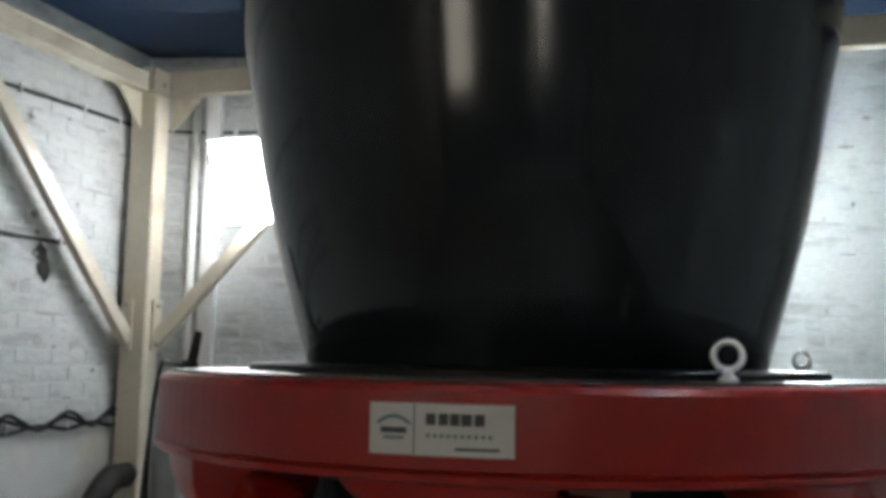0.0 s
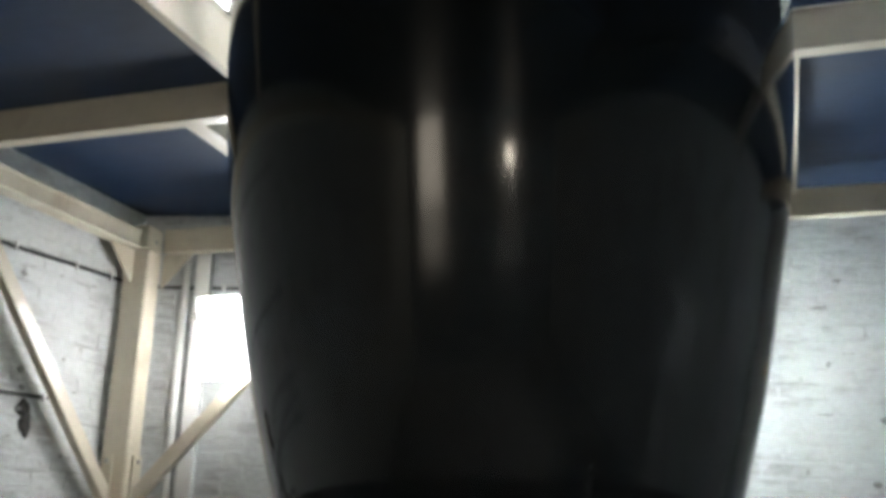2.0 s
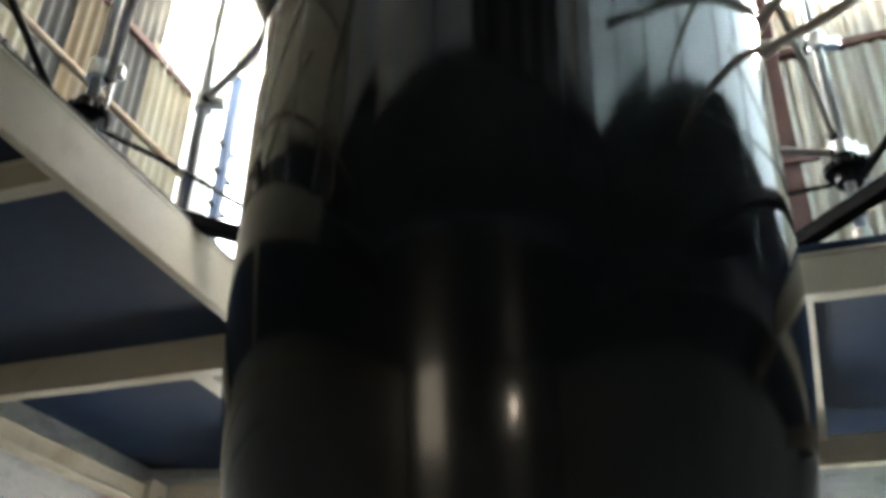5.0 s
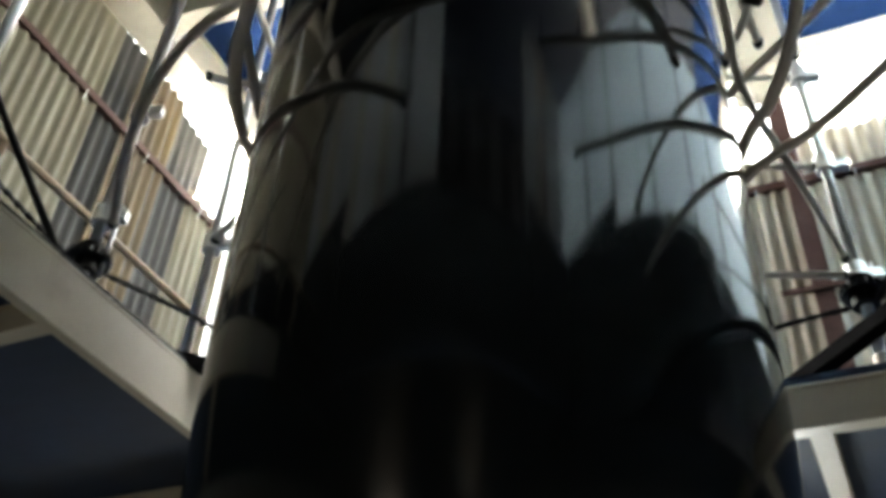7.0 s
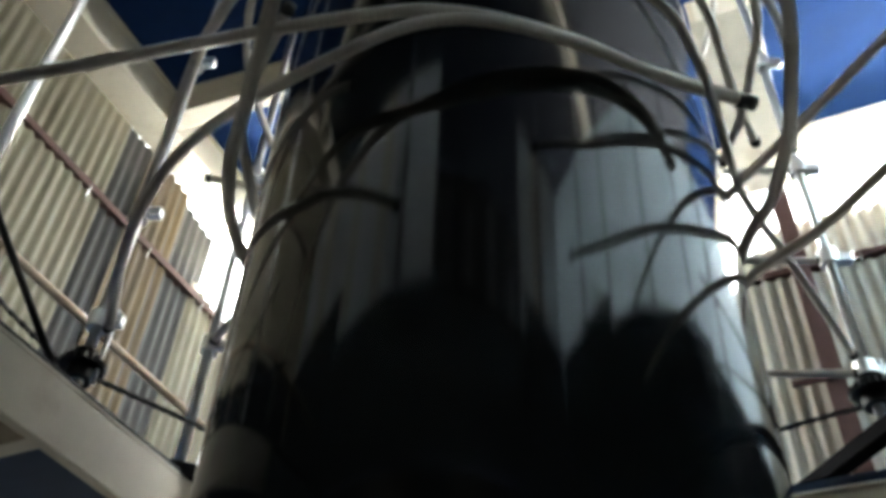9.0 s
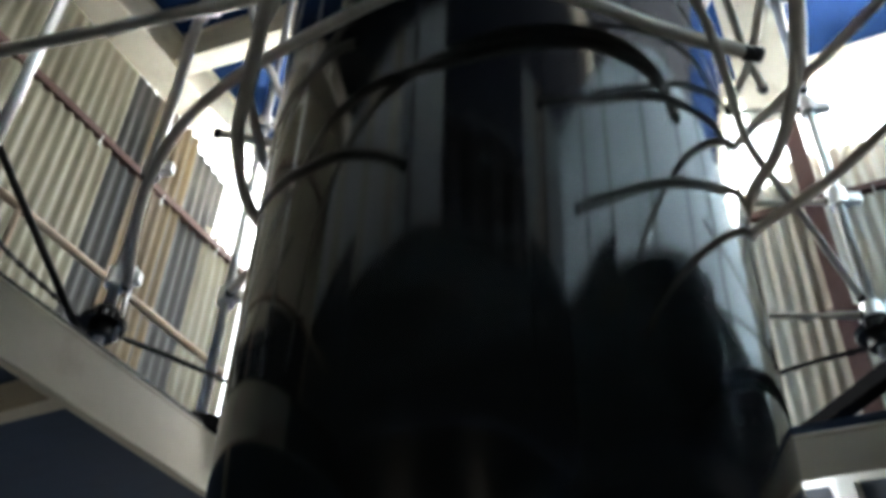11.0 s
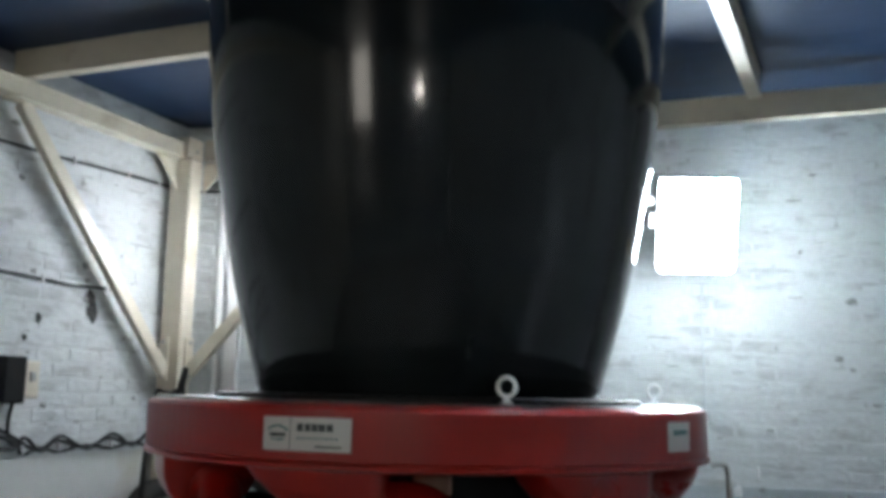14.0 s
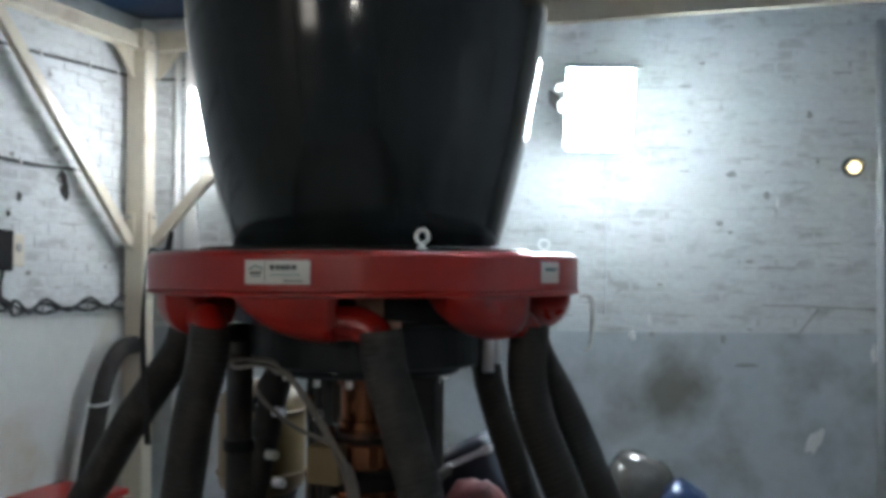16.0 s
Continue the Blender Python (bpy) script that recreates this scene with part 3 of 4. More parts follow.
hb = part("bracket", tube(curve([(0.775, 0.10, 1.30), (0.80, 0.11, 1.302), (0.815, 0.115, 1.28), (0.815, 0.115, 1.17), (0.805, 0.11, 1.12), (0.79, 0.10, 1.11)], 6), 0.007, 8), M_STEEL, ring, "bent steel bar bracket", smooth=True)

# ---------------------------------------------------------------- extruder die under the ring
die = thing("extruder_die", "blackened steel film die with copper adapter and heater bands", "extruder die", at(AX, AY, 0))
part("die_body", lathe([(0.0, 1.02), (0.34, 1.02), (0.35, 1.03), (0.35, 1.055), (0.43, 1.055), (0.44, 1.065), (0.44, 1.20), (0.49, 1.21), (0.49, 1.44), (0.0, 1.44)], 64), M_DIE, die, "blackened steel die body")
part("adapter", lathe([(0.0, 0.80), (0.10, 0.80), (0.10, 0.84), (0.092, 0.845), (0.092, 0.97), (0.105, 0.975), (0.105, 1.02), (0.0, 1.02)], 32), M_COPPER, die, "heat-tinted copper adapter neck", smooth=False)
part("lower_block", lathe([(0.0, FLOOR), (0.26, FLOOR), (0.26, 0.1), (0.21, 0.14), (0.21, 0.66), (0.19, 0.68), (0.19, 0.80), (0.0, 0.80)], 40), M_BLACKSTEEL, die, "oily black lower block")
for z0, z1 in ((0.69, 0.78), (0.50, 0.62), (0.34, 0.46)):
    r = 0.195 if z0 > 0.65 else 0.215
    b = part("heater_band", lathe([(r - 0.02, z0), (r, z0), (r + 0.004, z0 + 0.01), (r + 0.004, z1 - 0.01), (r, z1), (r - 0.02, z1)], 40, close=True), M_COPPER if z0 > 0.45 else M_STEEL, die, smooth=False)
    part("clamp", box((-0.02, -r - 0.022, z0 + 0.015), (0.02, -r - 0.003, z1 - 0.015), pose(0, 0, 0, 0, 0, -8), 0.003), M_CHROME, b)
for k in range(14):
    a = radians(-150 + k * 24)
    c = Vector((0.29 * math.cos(a), 0.29 * math.sin(a), 1.018))
    part("bolt", tube([c, c - Vector((0, 0, 0.03))], 0.012, 6), M_CHROME, die)
for dx, dy, z in ((-0.20, -0.26, 1.10), (0.462, 0.02, 1.10), (0.462, 0.12, 1.12)):
    part("tie_rod", tube([(dx, dy, z - 0.07), (dx, dy, z + 0.12)], 0.022, 12), M_CHROME, die, smooth=True)
part("plate", box((-0.09, -0.38, 1.20), (0.10, -0.36, 1.27), pose(0, 0, 0, 0, 0, 22), 0.003), M_COPPER, die, "bare copper-coloured guard plate")
for ctrl in ([(-0.40, -0.36, 1.05), (-0.336, -0.414, 1.077), (-0.228, -0.414, 1.089), (-0.122, -0.414, 1.063), (0.003, -0.414, 0.924), (0.085, -0.414, 0.80), (0.146, -0.41, 0.68), (0.17, -0.40, 0.3)],
             [(-0.36, -0.34, 1.06), (-0.30, -0.40, 1.058), (-0.20, -0.405, 1.068), (-0.10, -0.41, 1.03), (0.01, -0.405, 0.885), (0.075, -0.41, 0.78), (0.12, -0.41, 0.66), (0.15, -0.40, 0.3)],
             [(-0.25, -0.30, 1.03), (-0.216, -0.40, 0.969), (-0.078, -0.414, 0.873), (0.065, -0.42, 0.818), (0.13, -0.42, 0.70), (0.16, -0.41, 0.3)]):
    part("heater_wire", tube(curve(ctrl, 10), 0.008, 8), M_CABLESLEEVE, die, "braided grey heater wire", smooth=True)
for k, x0 in enumerate((-0.14, -0.10, -0.055)):
    y0, low = -0.15 - 0.02 * k, 0.25 + 0.07 * k
    pipe = part("feed_pipe", tube(curve([(x0, y0, 1.03), (x0, y0 - 0.02, 0.92), (x0 + 0.02, y0 - 0.04, 0.7), (x0 + 0.03 * (k % 2), y0 - 0.02, low), (x0 + 0.1, y0 + 0.06, low - 0.06)], 8), 0.017, 10), M_BLACK, die, "oily black feed pipe", smooth=True)
    for z in (0.93 - 0.05 * k, 0.66 + 0.04 * (k % 2)):
        part("nut", lathe([(0.012, z - 0.018), (0.024, z - 0.018), (0.024, z + 0.018), (0.012, z + 0.018)], 6, at(x0 + 0.008, y0 - 0.03, 0), close=True), M_CHROME if k % 2 else M_COPPER, pipe)
part("terminal_box", box((-0.09, -0.30, 0.66), (0.03, -0.22, 0.79), bevel=0.006), M_TAN, die, "brown heater terminal box")
for x0, y0 in ((0.30, -0.20), (-0.10, 0.42)):
    part("leg", box((x0 - 0.045, y0 - 0.03, FLOOR), (x0 + 0.045, y0 + 0.03, 1.03), bevel=0.006), M_BLACKSTEEL, die)

for lo, hi, turn in (((0.205, -0.475, 1.245), (0.30, -0.46, 1.30), -4), ((0.305, -0.51, 1.198), (0.40, -0.495, 1.234), -6)):
    gp = part("guard_plate", box(lo, hi, pose(0, 0, 0, 0, 0, turn), 0.003), M_PINKSTEEL, die, "bare pinkish metal plate")
    part("stub", box((lo[0] + 0.03, hi[1], lo[2] + 0.01), (hi[0] - 0.03, -0.25, hi[2] - 0.01), pose(0, 0, 0, 0, 0, turn), 0.003), M_BLACKSTEEL, gp)
for x0, z in ((-0.175, 0.905), (-0.20, 0.758), (-0.172, 0.665), (0.025, 1.058), (0.045, 1.07)):
    part("union_nut", tube([(x0 - 0.02, -0.335, z), (x0 + 0.02, -0.345, z)], 0.017, 6), M_CHROME, die, "shiny union nut")
part("standpipe", tube([(-0.345, -0.31, FLOOR), (-0.345, -0.31, 1.20)], 0.046, 16), M_HOSE, die, "dull black upright pipe", smooth=True)
for z in (0.35, 0.78, 1.12):
    part("pipe_collar", lathe([(0.046, z - 0.02), (0.055, z - 0.02), (0.055, z + 0.02), (0.046, z + 0.02)], 20, at(-0.345, -0.31, 0), close=True), M_BLACKSTEEL, die)

# ---------------------------------------------------------------- lamps
def flood_lamp(m, label, w, h, lens, deep=0.05, reach=0.30, hood=0.03):
    t = thing("flood_lamp", label, "flood lamp", m, group="flood lamps")
    part("housing", box((-w / 2 + 0.018, 0.0, -h / 2 + 0.018), (w / 2 - 0.018, 0.07, h / 2 - 0.018), bevel=0.012), M_STEEL, t, "grey lamp housing")
    # The lens stands proud so that its glowing sides brighten the wall.
    part("lens", box((-w / 2 + 0.012, -deep, -h / 2 + 0.012), (w / 2 - 0.012, -0.001, h / 2 - 0.012), bevel=0.022), lens, t, "brightly lit frosted lens")
    # Hood added to block lamplight from the deck and beams above.
    part("hood", box((-w / 2 - 0.005, -deep - hood, h / 2 - 0.008), (w / 2 + 0.005, 0.02, h / 2 + 0.002), bevel=0.003), M_WHITE, t, "white hood added to keep lamplight off the beams above")
    br = part("bracket", box((-w / 2 - 0.03, 0.01, -0.03), (-w / 2 - 0.006, reach, 0.05), bevel=0.004), M_STEEL, t)
    part("knob", tube([(-w / 2 - 0.05, 0.03, 0.12), (-w / 2 - 0.012, 0.03, 0.12)], 0.03, 10), M_STEEL, br)
    return t


flood_lamp(BACK @ at(0.66, -0.30, 2.36) @ pose(0, 0, 0, 12, 0, -10), "switched-on white flood lamp on the brick wall by the corner column", 0.34, 0.44, M_LED, 0.08)
flood_lamp(BACK @ at(3.11, -0.52, 2.375) @ pose(0, 0, 0, 17, 0, 6), "switched-on white flood lamp on the painted brick wall", 0.42, 0.52, M_LEDTWO, 0.08, 0.52, 0.15)
flood_lamp(at(-1.42, -6.88, 2.48) @ pose(0, 0, 0, 0, 0, 180), "tall dim warm light panel on the rear wall", 0.9, 1.6, M_PANEL)
flood_lamp(at(1.9, -6.88, 2.28) @ pose(0, 0, 0, -4, 0, 180), "switched-on warm flood lamp on the rear wall", 0.12, 0.28, M_LEDWARM)
lamp_cable = solid("lamp_cable", tube(curve([(3.19, -0.1, 2.12), (3.19, -0.014, 1.95), (3.20, -0.012, 1.5), (3.19, -0.012, 1.1)], 6), 0.006, 8), M_PLASTERPIPE, "thin grey cable running down the wall below a lamp", "cable", smooth=True)
lamp_cable.matrix_basis = BACK
bl = thing("bulkhead_lamp", "small round warm wall lamp with a dark rim, switched on", "wall lamp", BACK @ at(4.765, 0, 2.06))
part("base", lathe([(0.0, 0), (0.066, 0), (0.066, 0.03), (0.058, 0.036), (0.0, 0.036)], 28, pose(0, 0, 0, 90)), M_STEELDULL, bl, "dark round base")
part("globe", lathe([(0.040, 0.036), (0.039, 0.055), (0.030, 0.075), (0.014, 0.085), (0.0, 0.086)], 24, pose(0, 0, 0, 90)), M_WARM, bl, "warm lit glass globe", smooth=True)
part("hood", lathe([(0.050, 0.034), (0.056, 0.034), (0.052, 0.10), (0.046, 0.10)], 24, pose(0, 0, 0, 90), arc=(10, 170), close=True), M_STEELDULL, bl, "dark half-round hood", smooth=True)

# ---------------------------------------------------------------- wall fittings below the mezzanine
tr = thing("cable_trunking", "white vertical cable trunking on the wall by the column", "trunking", BACK)
part("channel", box((0.348, -0.05, 1.35), (0.427, 0.0, 2.90), bevel=0.004), M_WHITE, tr)
part("cover", box((0.345, -0.06, 1.35), (0.43, -0.0502, 2.90), bevel=0.003), M_WHITE, tr)
tp = solid("conduit_pipe", tube([(0.285, -0.03, 0.4), (0.285, -0.03, 2.9)], 0.022, 12), M_WHITE, "white painted conduit pipe up the wall", "pipe", smooth=True)
tp.matrix_basis = BACK


def wall_cable(name, ctrl, r, label, clips, m=None, mat=None):
    t = thing(name, label, "cable", m, group="wall cables")
    part("sheath", tube(curve(ctrl, 10), r, 8), mat or M_CABLE, t, smooth=True)
    for c in clips:
        part("clip", box((-0.012, -0.006, -r - 0.012), (0.012, 0.006, r + 0.012), at(*c), 0.002), M_WHITE, t)
    return t


wall_cable("wall_cable", [(WX + 0.012, -0.5, 2.64), (WX + 0.012, 0.6, 2.65), (WX + 0.012, 1.4, 2.665), (WX + 0.014, 1.94, 2.685), (WX + 0.012, 2.45, 2.70)], 0.009, "black cable clipped along the brick wall",
           [(WX + 0.016, y, z) for y, z in ((0.96, 2.657), (1.50, 2.67), (1.925, 2.686), (2.2, 2.69))])
wall_cable("wall_cable", [(WX + 0.012, -0.5, 2.00), (WX + 0.012, 0.9, 2.015), (WX + 0.012, 1.47, 2.0), (WX + 0.012, 1.86, 2.005)], 0.010, "black cable clipped along the brick wall",
           [(WX + 0.016, y, z) for y, z in ((1.35, 2.004), (1.82, 2.005))])
wall_cable("wall_cable", [(0.02, -0.012, 2.70), (0.6, -0.012, 2.69), (1.6, -0.012, 2.70)], 0.008, "black cable along the top of the back wall", [(0.5, -0.014, 2.69)], BACK)
for k, (s0, sag) in enumerate(((0.0, 0.035), (0.012, -0.02), (0.02, 0.06))):
    y0 = [-0.5, 0.5, 1.18, 1.30, 1.42, 1.54, 1.74, 1.93, 2.1, 2.25, 2.42]
    wall_cable("wall_cable", [(WX + 0.02 + s0, y, 1.14 + (0.32 if y < 1.1 else 0.10 if y < 1.2 else 0) * (1 - k * 0.4) + (sag if i % 2 else -0.2 * sag)) for i, y in enumerate(y0)], 0.010, "black cable looped along the lower wall",
               [(WX + 0.03, y, 1.14) for y in (1.30, 1.54, 1.93, 2.25)] if k == 0 else [])
wall_cable("wall_cable", [(WX + 0.02, 2.30, 1.72), (WX + 0.03, 2.31, 1.6), (WX + 0.04, 2.34, 1.45), (WX + 0.03, 2.42, 1.32), (WX + 0.02, 2.44, 1.14)], 0.013, "thick black cable behind the column", [])
wall_cable("wall_cable", [(WX + 0.05, 1.20, 1.38), (WX + 0.03, 1.20, 1.28), (WX + 0.03, 1.22, 1.18), (WX + 0.03, 1.30, 1.15)], 0.009, "black cable from the isolator box", [])

sb = thing("isolator_box", "black and cream electrical isolator box on the brick wall", "switch box", at(WX, 1.23, 1.48))
part("back_box", box((0, -0.14, -0.11), (0.10, -0.005, 0.12), bevel=0.006), M_BLACKSTEEL, sb)
part("cover", box((0, 0.0, -0.085), (0.075, 0.105, 0.10), bevel=0.008), M_CREAM, sb)
part("switch", box((0.075, 0.035, 0.0), (0.088, 0.07, 0.045), bevel=0.003), M_STEEL, sb)


def blob(name, w, h, d, m, mat, label, category, seed, group=""):
    """A low lump with an uneven outline, d deep."""
    bm = bmesh.new()
    rim, mid = [], bm.verts.new((0, 0, d))
    for i in range(22):
        a = math.tau * i / 22
        q = 1 + 0.5 * noise.noise(Vector((math.cos(a) * 1.7 + seed, math.sin(a) * 1.7, seed)))
        rim.append(bm.verts.new((w / 2 * q * math.cos(a), h / 2 * q * math.sin(a), 0)))
    inner = [bm.verts.new((v.co.x * 0.8, v.co.y * 0.8, d * 0.9)) for v in rim]
    for i in range(22):
        j = (i + 1) % 22
        bm.faces.new((rim[i], rim[j], inner[j], inner[i]))
        bm.faces.new((inner[i], inner[j], mid))
    bm.faces.new(rim[::-1])
    o = solid(name, bm, mat, label, category, smooth=True, group=group)
    o.matrix_basis = m
    return o


ONLEFT = pose(0, 0, 0, 90, 0, 90)
for y, z, w, h, k in ((1.71, 1.945, 0.085, 0.075, 1.3), (1.735, 1.865, 0.07, 0.095, 4.6), (1.36, 1.80, 0.035, 0.05, 7.7), (1.28, 1.70, 0.03, 0.035, 9.1)):
    blob("wall_hole", w, h, 0.006, at(WX + 0.004, y, z) @ ONLEFT, M_DARKHOLE, "sooty broken patch in the brickwork", "wall damage", k, "broken patches in the brickwork")
random.seed(11)
for k in range(16):
    y, z, w = random.uniform(1.05, 2.4), random.uniform(1.25, 2.8), random.uniform(0.012, 0.035)
    blob("wall_chip", w * 1.6, w, 0.004, at(WX + 0.006, y, z) @ ONLEFT, M_GAP, "small dark chip in the whitewash", "wall damage", k * 1.7, "chips in the whitewash")
ONBACK = BACK @ pose(0, 0, 0, 90, 0, 0)
for k, (u, z, w, h) in enumerate(((4.01, 2.02, 0.07, 0.035), (4.23, 1.88, 0.04, 0.05), (4.37, 3.14, 0.12, 0.02), (3.93, 1.70, 0.05, 0.03), (4.0, 1.64, 0.03, 0.02), (3.74, 2.30, 0.02, 0.03), (4.12, 1.45, 0.06, 0.02), (3.5, 0.98, 0.04, 0.03),
                              (3.95, 0.95, 0.03, 0.05), (4.1, 0.78, 0.14, 0.025), (3.55, 1.3, 0.04, 0.02), (4.5, 2.4, 0.03, 0.05), (4.55, 2.1, 0.02, 0.04), (3.72, 2.6, 0.08, 0.015), (3.82, 2.75, 0.05, 0.015))):
    blob("wall_chip", w, h, 0.003, ONBACK @ at(u, z, 0.006 if z > 1 else 0.0125), M_GAP, "small dark chip in the whitewash", "wall damage", k * 2.3, "chips in the whitewash")
for ctrl in ([(4.20, -0.004, 1.17), (4.56, -0.004, 1.16), (5.0, -0.004, 1.14)], [(4.56, -0.004, 1.15), (4.47, -0.004, 1.04), (4.38, -0.004, 0.92)]):
    o = solid("wall_crack", tube(curve(ctrl, 8), 0.004, 6), M_GAP, "thin dark crack across the painted wall", "wall damage", smooth=True)
    o.matrix_basis = BACK
for k, (u, z, w, h, turn) in enumerate(((4.53, 0.30, 0.09, 0.16, -32), (3.37, 0.965, 0.05, 0.06, 0), (3.48, 1.065, 0.022, 0.07, 0), (4.90, 0.87, 0.05, 0.12, 0), (4.30, 1.84, 0.02, 0.08, 0))):
    blob("white_patch", w, h, 0.003, ONBACK @ at(u, z, 0.0125 if z < 1.02 else 0.006) @ pose(0, 0, 0, 0, 0, turn), M_WHITE, "bright white patch on the stained wall", "wall patch", k * 0.03, "white patches on the wall")
random.seed(23)
gaps, gaps_left = bmesh.new(), bmesh.new()
for k in range(60):
    row = random.randrange(29)
    u, w, h = random.uniform(0.1, 5.2), random.uniform(0.02, 0.14), random.uniform(0.0012, 0.004)
    z = 1.02 + 0.079 * row - 0.0045 + random.uniform(-0.006, 0.006)
    add_box(gaps, (u, -0.0032, z - h), (u + w, 0.002, z + h))
for k in range(34):
    row = random.randrange(22)
    y, w, h = random.uniform(0.7, 2.4), random.uniform(0.015, 0.06), random.uniform(0.0012, 0.004)
    z = 1.19 + 0.079 * row - 0.0045 + random.uniform(-0.008, 0.008)
    add_box(gaps_left, (WX - 0.002, y, z - h), (WX + 0.0034, y + w, z + h))
gp = part("open_joints", gaps, M_GAP, wall_back)
gp.matrix_basis = BACK
part("open_joints", gaps_left, M_GAP, wall_left)
pr = solid("drain_pipe", tube([(4.93, -0.05, FLOOR), (4.93, -0.05, 3.0)], 0.03, 14), M_PLASTERPIPE, "grey painted vertical pipe up the wall", "pipe", smooth=True)
pr.matrix_basis = BACK

# big ribbed hose along the brick wall and clutter on the floor
hose(Vector((-2.40, 2.28, 0.88)), [(-2.38, 2.10, 0.86), (-2.36, 1.93, 0.70), (-2.36, 1.85, 0.45), (-2.36, 1.76, 0.06), (-2.36, 1.7, FLOOR + 0.06)], 0.06, label="black ribbed hose bending down beside the brick wall", group="wall hoses")
hb2 = thing("hose_clip", "shiny metal strap round the wall hose", "hose clip")
part("strap", torus(0.066, 0.008, at(-2.36, 1.88, 0.55) @ pose(0, 0, 0, 12, 0, 0)), M_CHROME, hb2, smooth=True)
tank = thing("oil_tank", "tan enamelled round tank on a dark stand behind the die", "tank", at(-0.72, 1.0, FLOOR))
part("shell", lathe([(0.0, 0.52), (0.15, 0.53), (0.195, 0.56), (0.205, 0.60), (0.205, 0.94), (0.195, 0.99), (0.14, 1.05), (0.0, 1.07)], 40), M_TAN, tank, smooth=True)
part("stand", lathe([(0.0, 0), (0.19, 0), (0.19, 0.04), (0.16, 0.06), (0.16, 0.50), (0.17, 0.53), (0.0, 0.53)], 32), M_BLACKSTEEL, tank, "dark round stand")
for z in (0.63, 0.92):
    part("hoop", torus(0.207, 0.01, at(0, 0, z), 40, 8), M_TAN, tank, smooth=True)
for z in (1.0, 0.85, 0.68):
    vb = part("valve", tube([(0.09, -0.17, z), (0.12, -0.25, z), (0.12, -0.27, z - 0.05)], 0.026, 10), M_BLACKSTEEL, tank, "black pipe fitting", smooth=True)
    part("nut", box((0.125, -0.285, z - 0.06), (0.155, -0.25, z - 0.01), bevel=0.004), M_CHROME, vb)
ext = thing("extruder", "dark oily extruder gearbox standing behind the film die", "extruder", at(0, 0.72, FLOOR))
part("gearbox", box((-0.30, 0.0, 0.12), (0.13, 0.5, 1.14), bevel=0.03), M_OILY, ext, "oily brown-black gearbox casing")
part("foot", box((-0.36, -0.04, 0.0), (0.19, 0.56, 0.12), bevel=0.01), M_BLACKSTEEL, ext)
part("flange", box((-0.33, -0.03, 0.62), (0.16, 0.53, 0.67), bevel=0.006), M_OILY, ext)
for x0 in (-0.26, -0.17, -0.08, 0.01, 0.10):
    part("bolt", tube([(x0, -0.045, 0.645), (x0, -0.025, 0.645)], 0.016, 6), M_STEEL, ext)
crate = thing("red_crate", "low red plastic crate on the floor by the wall", "crate", at(-2.1, 1.3, FLOOR))
part("crate_body", box((-0.22, -0.2, 0), (0.22, 0.2, 0.32), bevel=0.015), M_RED, crate)
part("crate_rim", box((-0.24, -0.22, 0.30), (0.24, 0.22, 0.345), bevel=0.01), M_RED, crate)


def sack(name, m, sx, sy, sz, mat, label, seed):
    bm = bmesh.new()
    bmesh.ops.create_icosphere(bm, subdivisions=3, radius=1)
    for v in bm.verts:
        d = 1 + 0.22 * noise.noise(v.co * 1.6 + Vector((seed, 0, 0))) + 0.08 * noise.noise(v.co * 5 + Vector((0, seed, 0)))
        v.co = Vector((v.co.x * sx * d, v.co.y * sy * d, max(0, sz * 0.5 * (1 + v.co.z * d))))
    o = solid(name, bm, mat, label, "sack", smooth=True, group="sacks on the floor")
    o.matrix_basis = m
    return o


carton = thing("printed_sack", "navy printed paper sack with a white band, slumped behind the machine", "sack", at(0.17, 1.5, FLOOR), group="sacks on the floor")
part("sack_body", box((-0.19, -0.12, 0.0), (0.22, 0.12, 0.70), pose(0, 0, 0, 0, -26, 0) @ at(0.22, 0, -0.02), 0.05), M_NAVY, carton, "navy printed paper", smooth=True)
part("sack_band", box((-0.192, -0.124, 0.60), (0.222, -0.05, 0.64), pose(0, 0, 0, 0, -26, 0) @ at(0.22, 0, -0.02), 0.01), M_WHITE, carton, "white printed band")
sack("plastic_sack", at(0.33, 1.05, FLOOR), 0.20, 0.16, 0.66, M_REDBAG, "full reddish plastic sack behind the machine", 5)
sack("plastic_sack", at(0.95, 2.0, FLOOR), 0.22, 0.2, 0.66, M_CLEARBAG, "cloudy plastic bag on the floor by the wall", 9)
sack("plastic_sack", at(1.16, 1.95, FLOOR), 0.18, 0.2, 0.52, M_BLUEBAG, "blue plastic sack on the floor by the wall", 13)

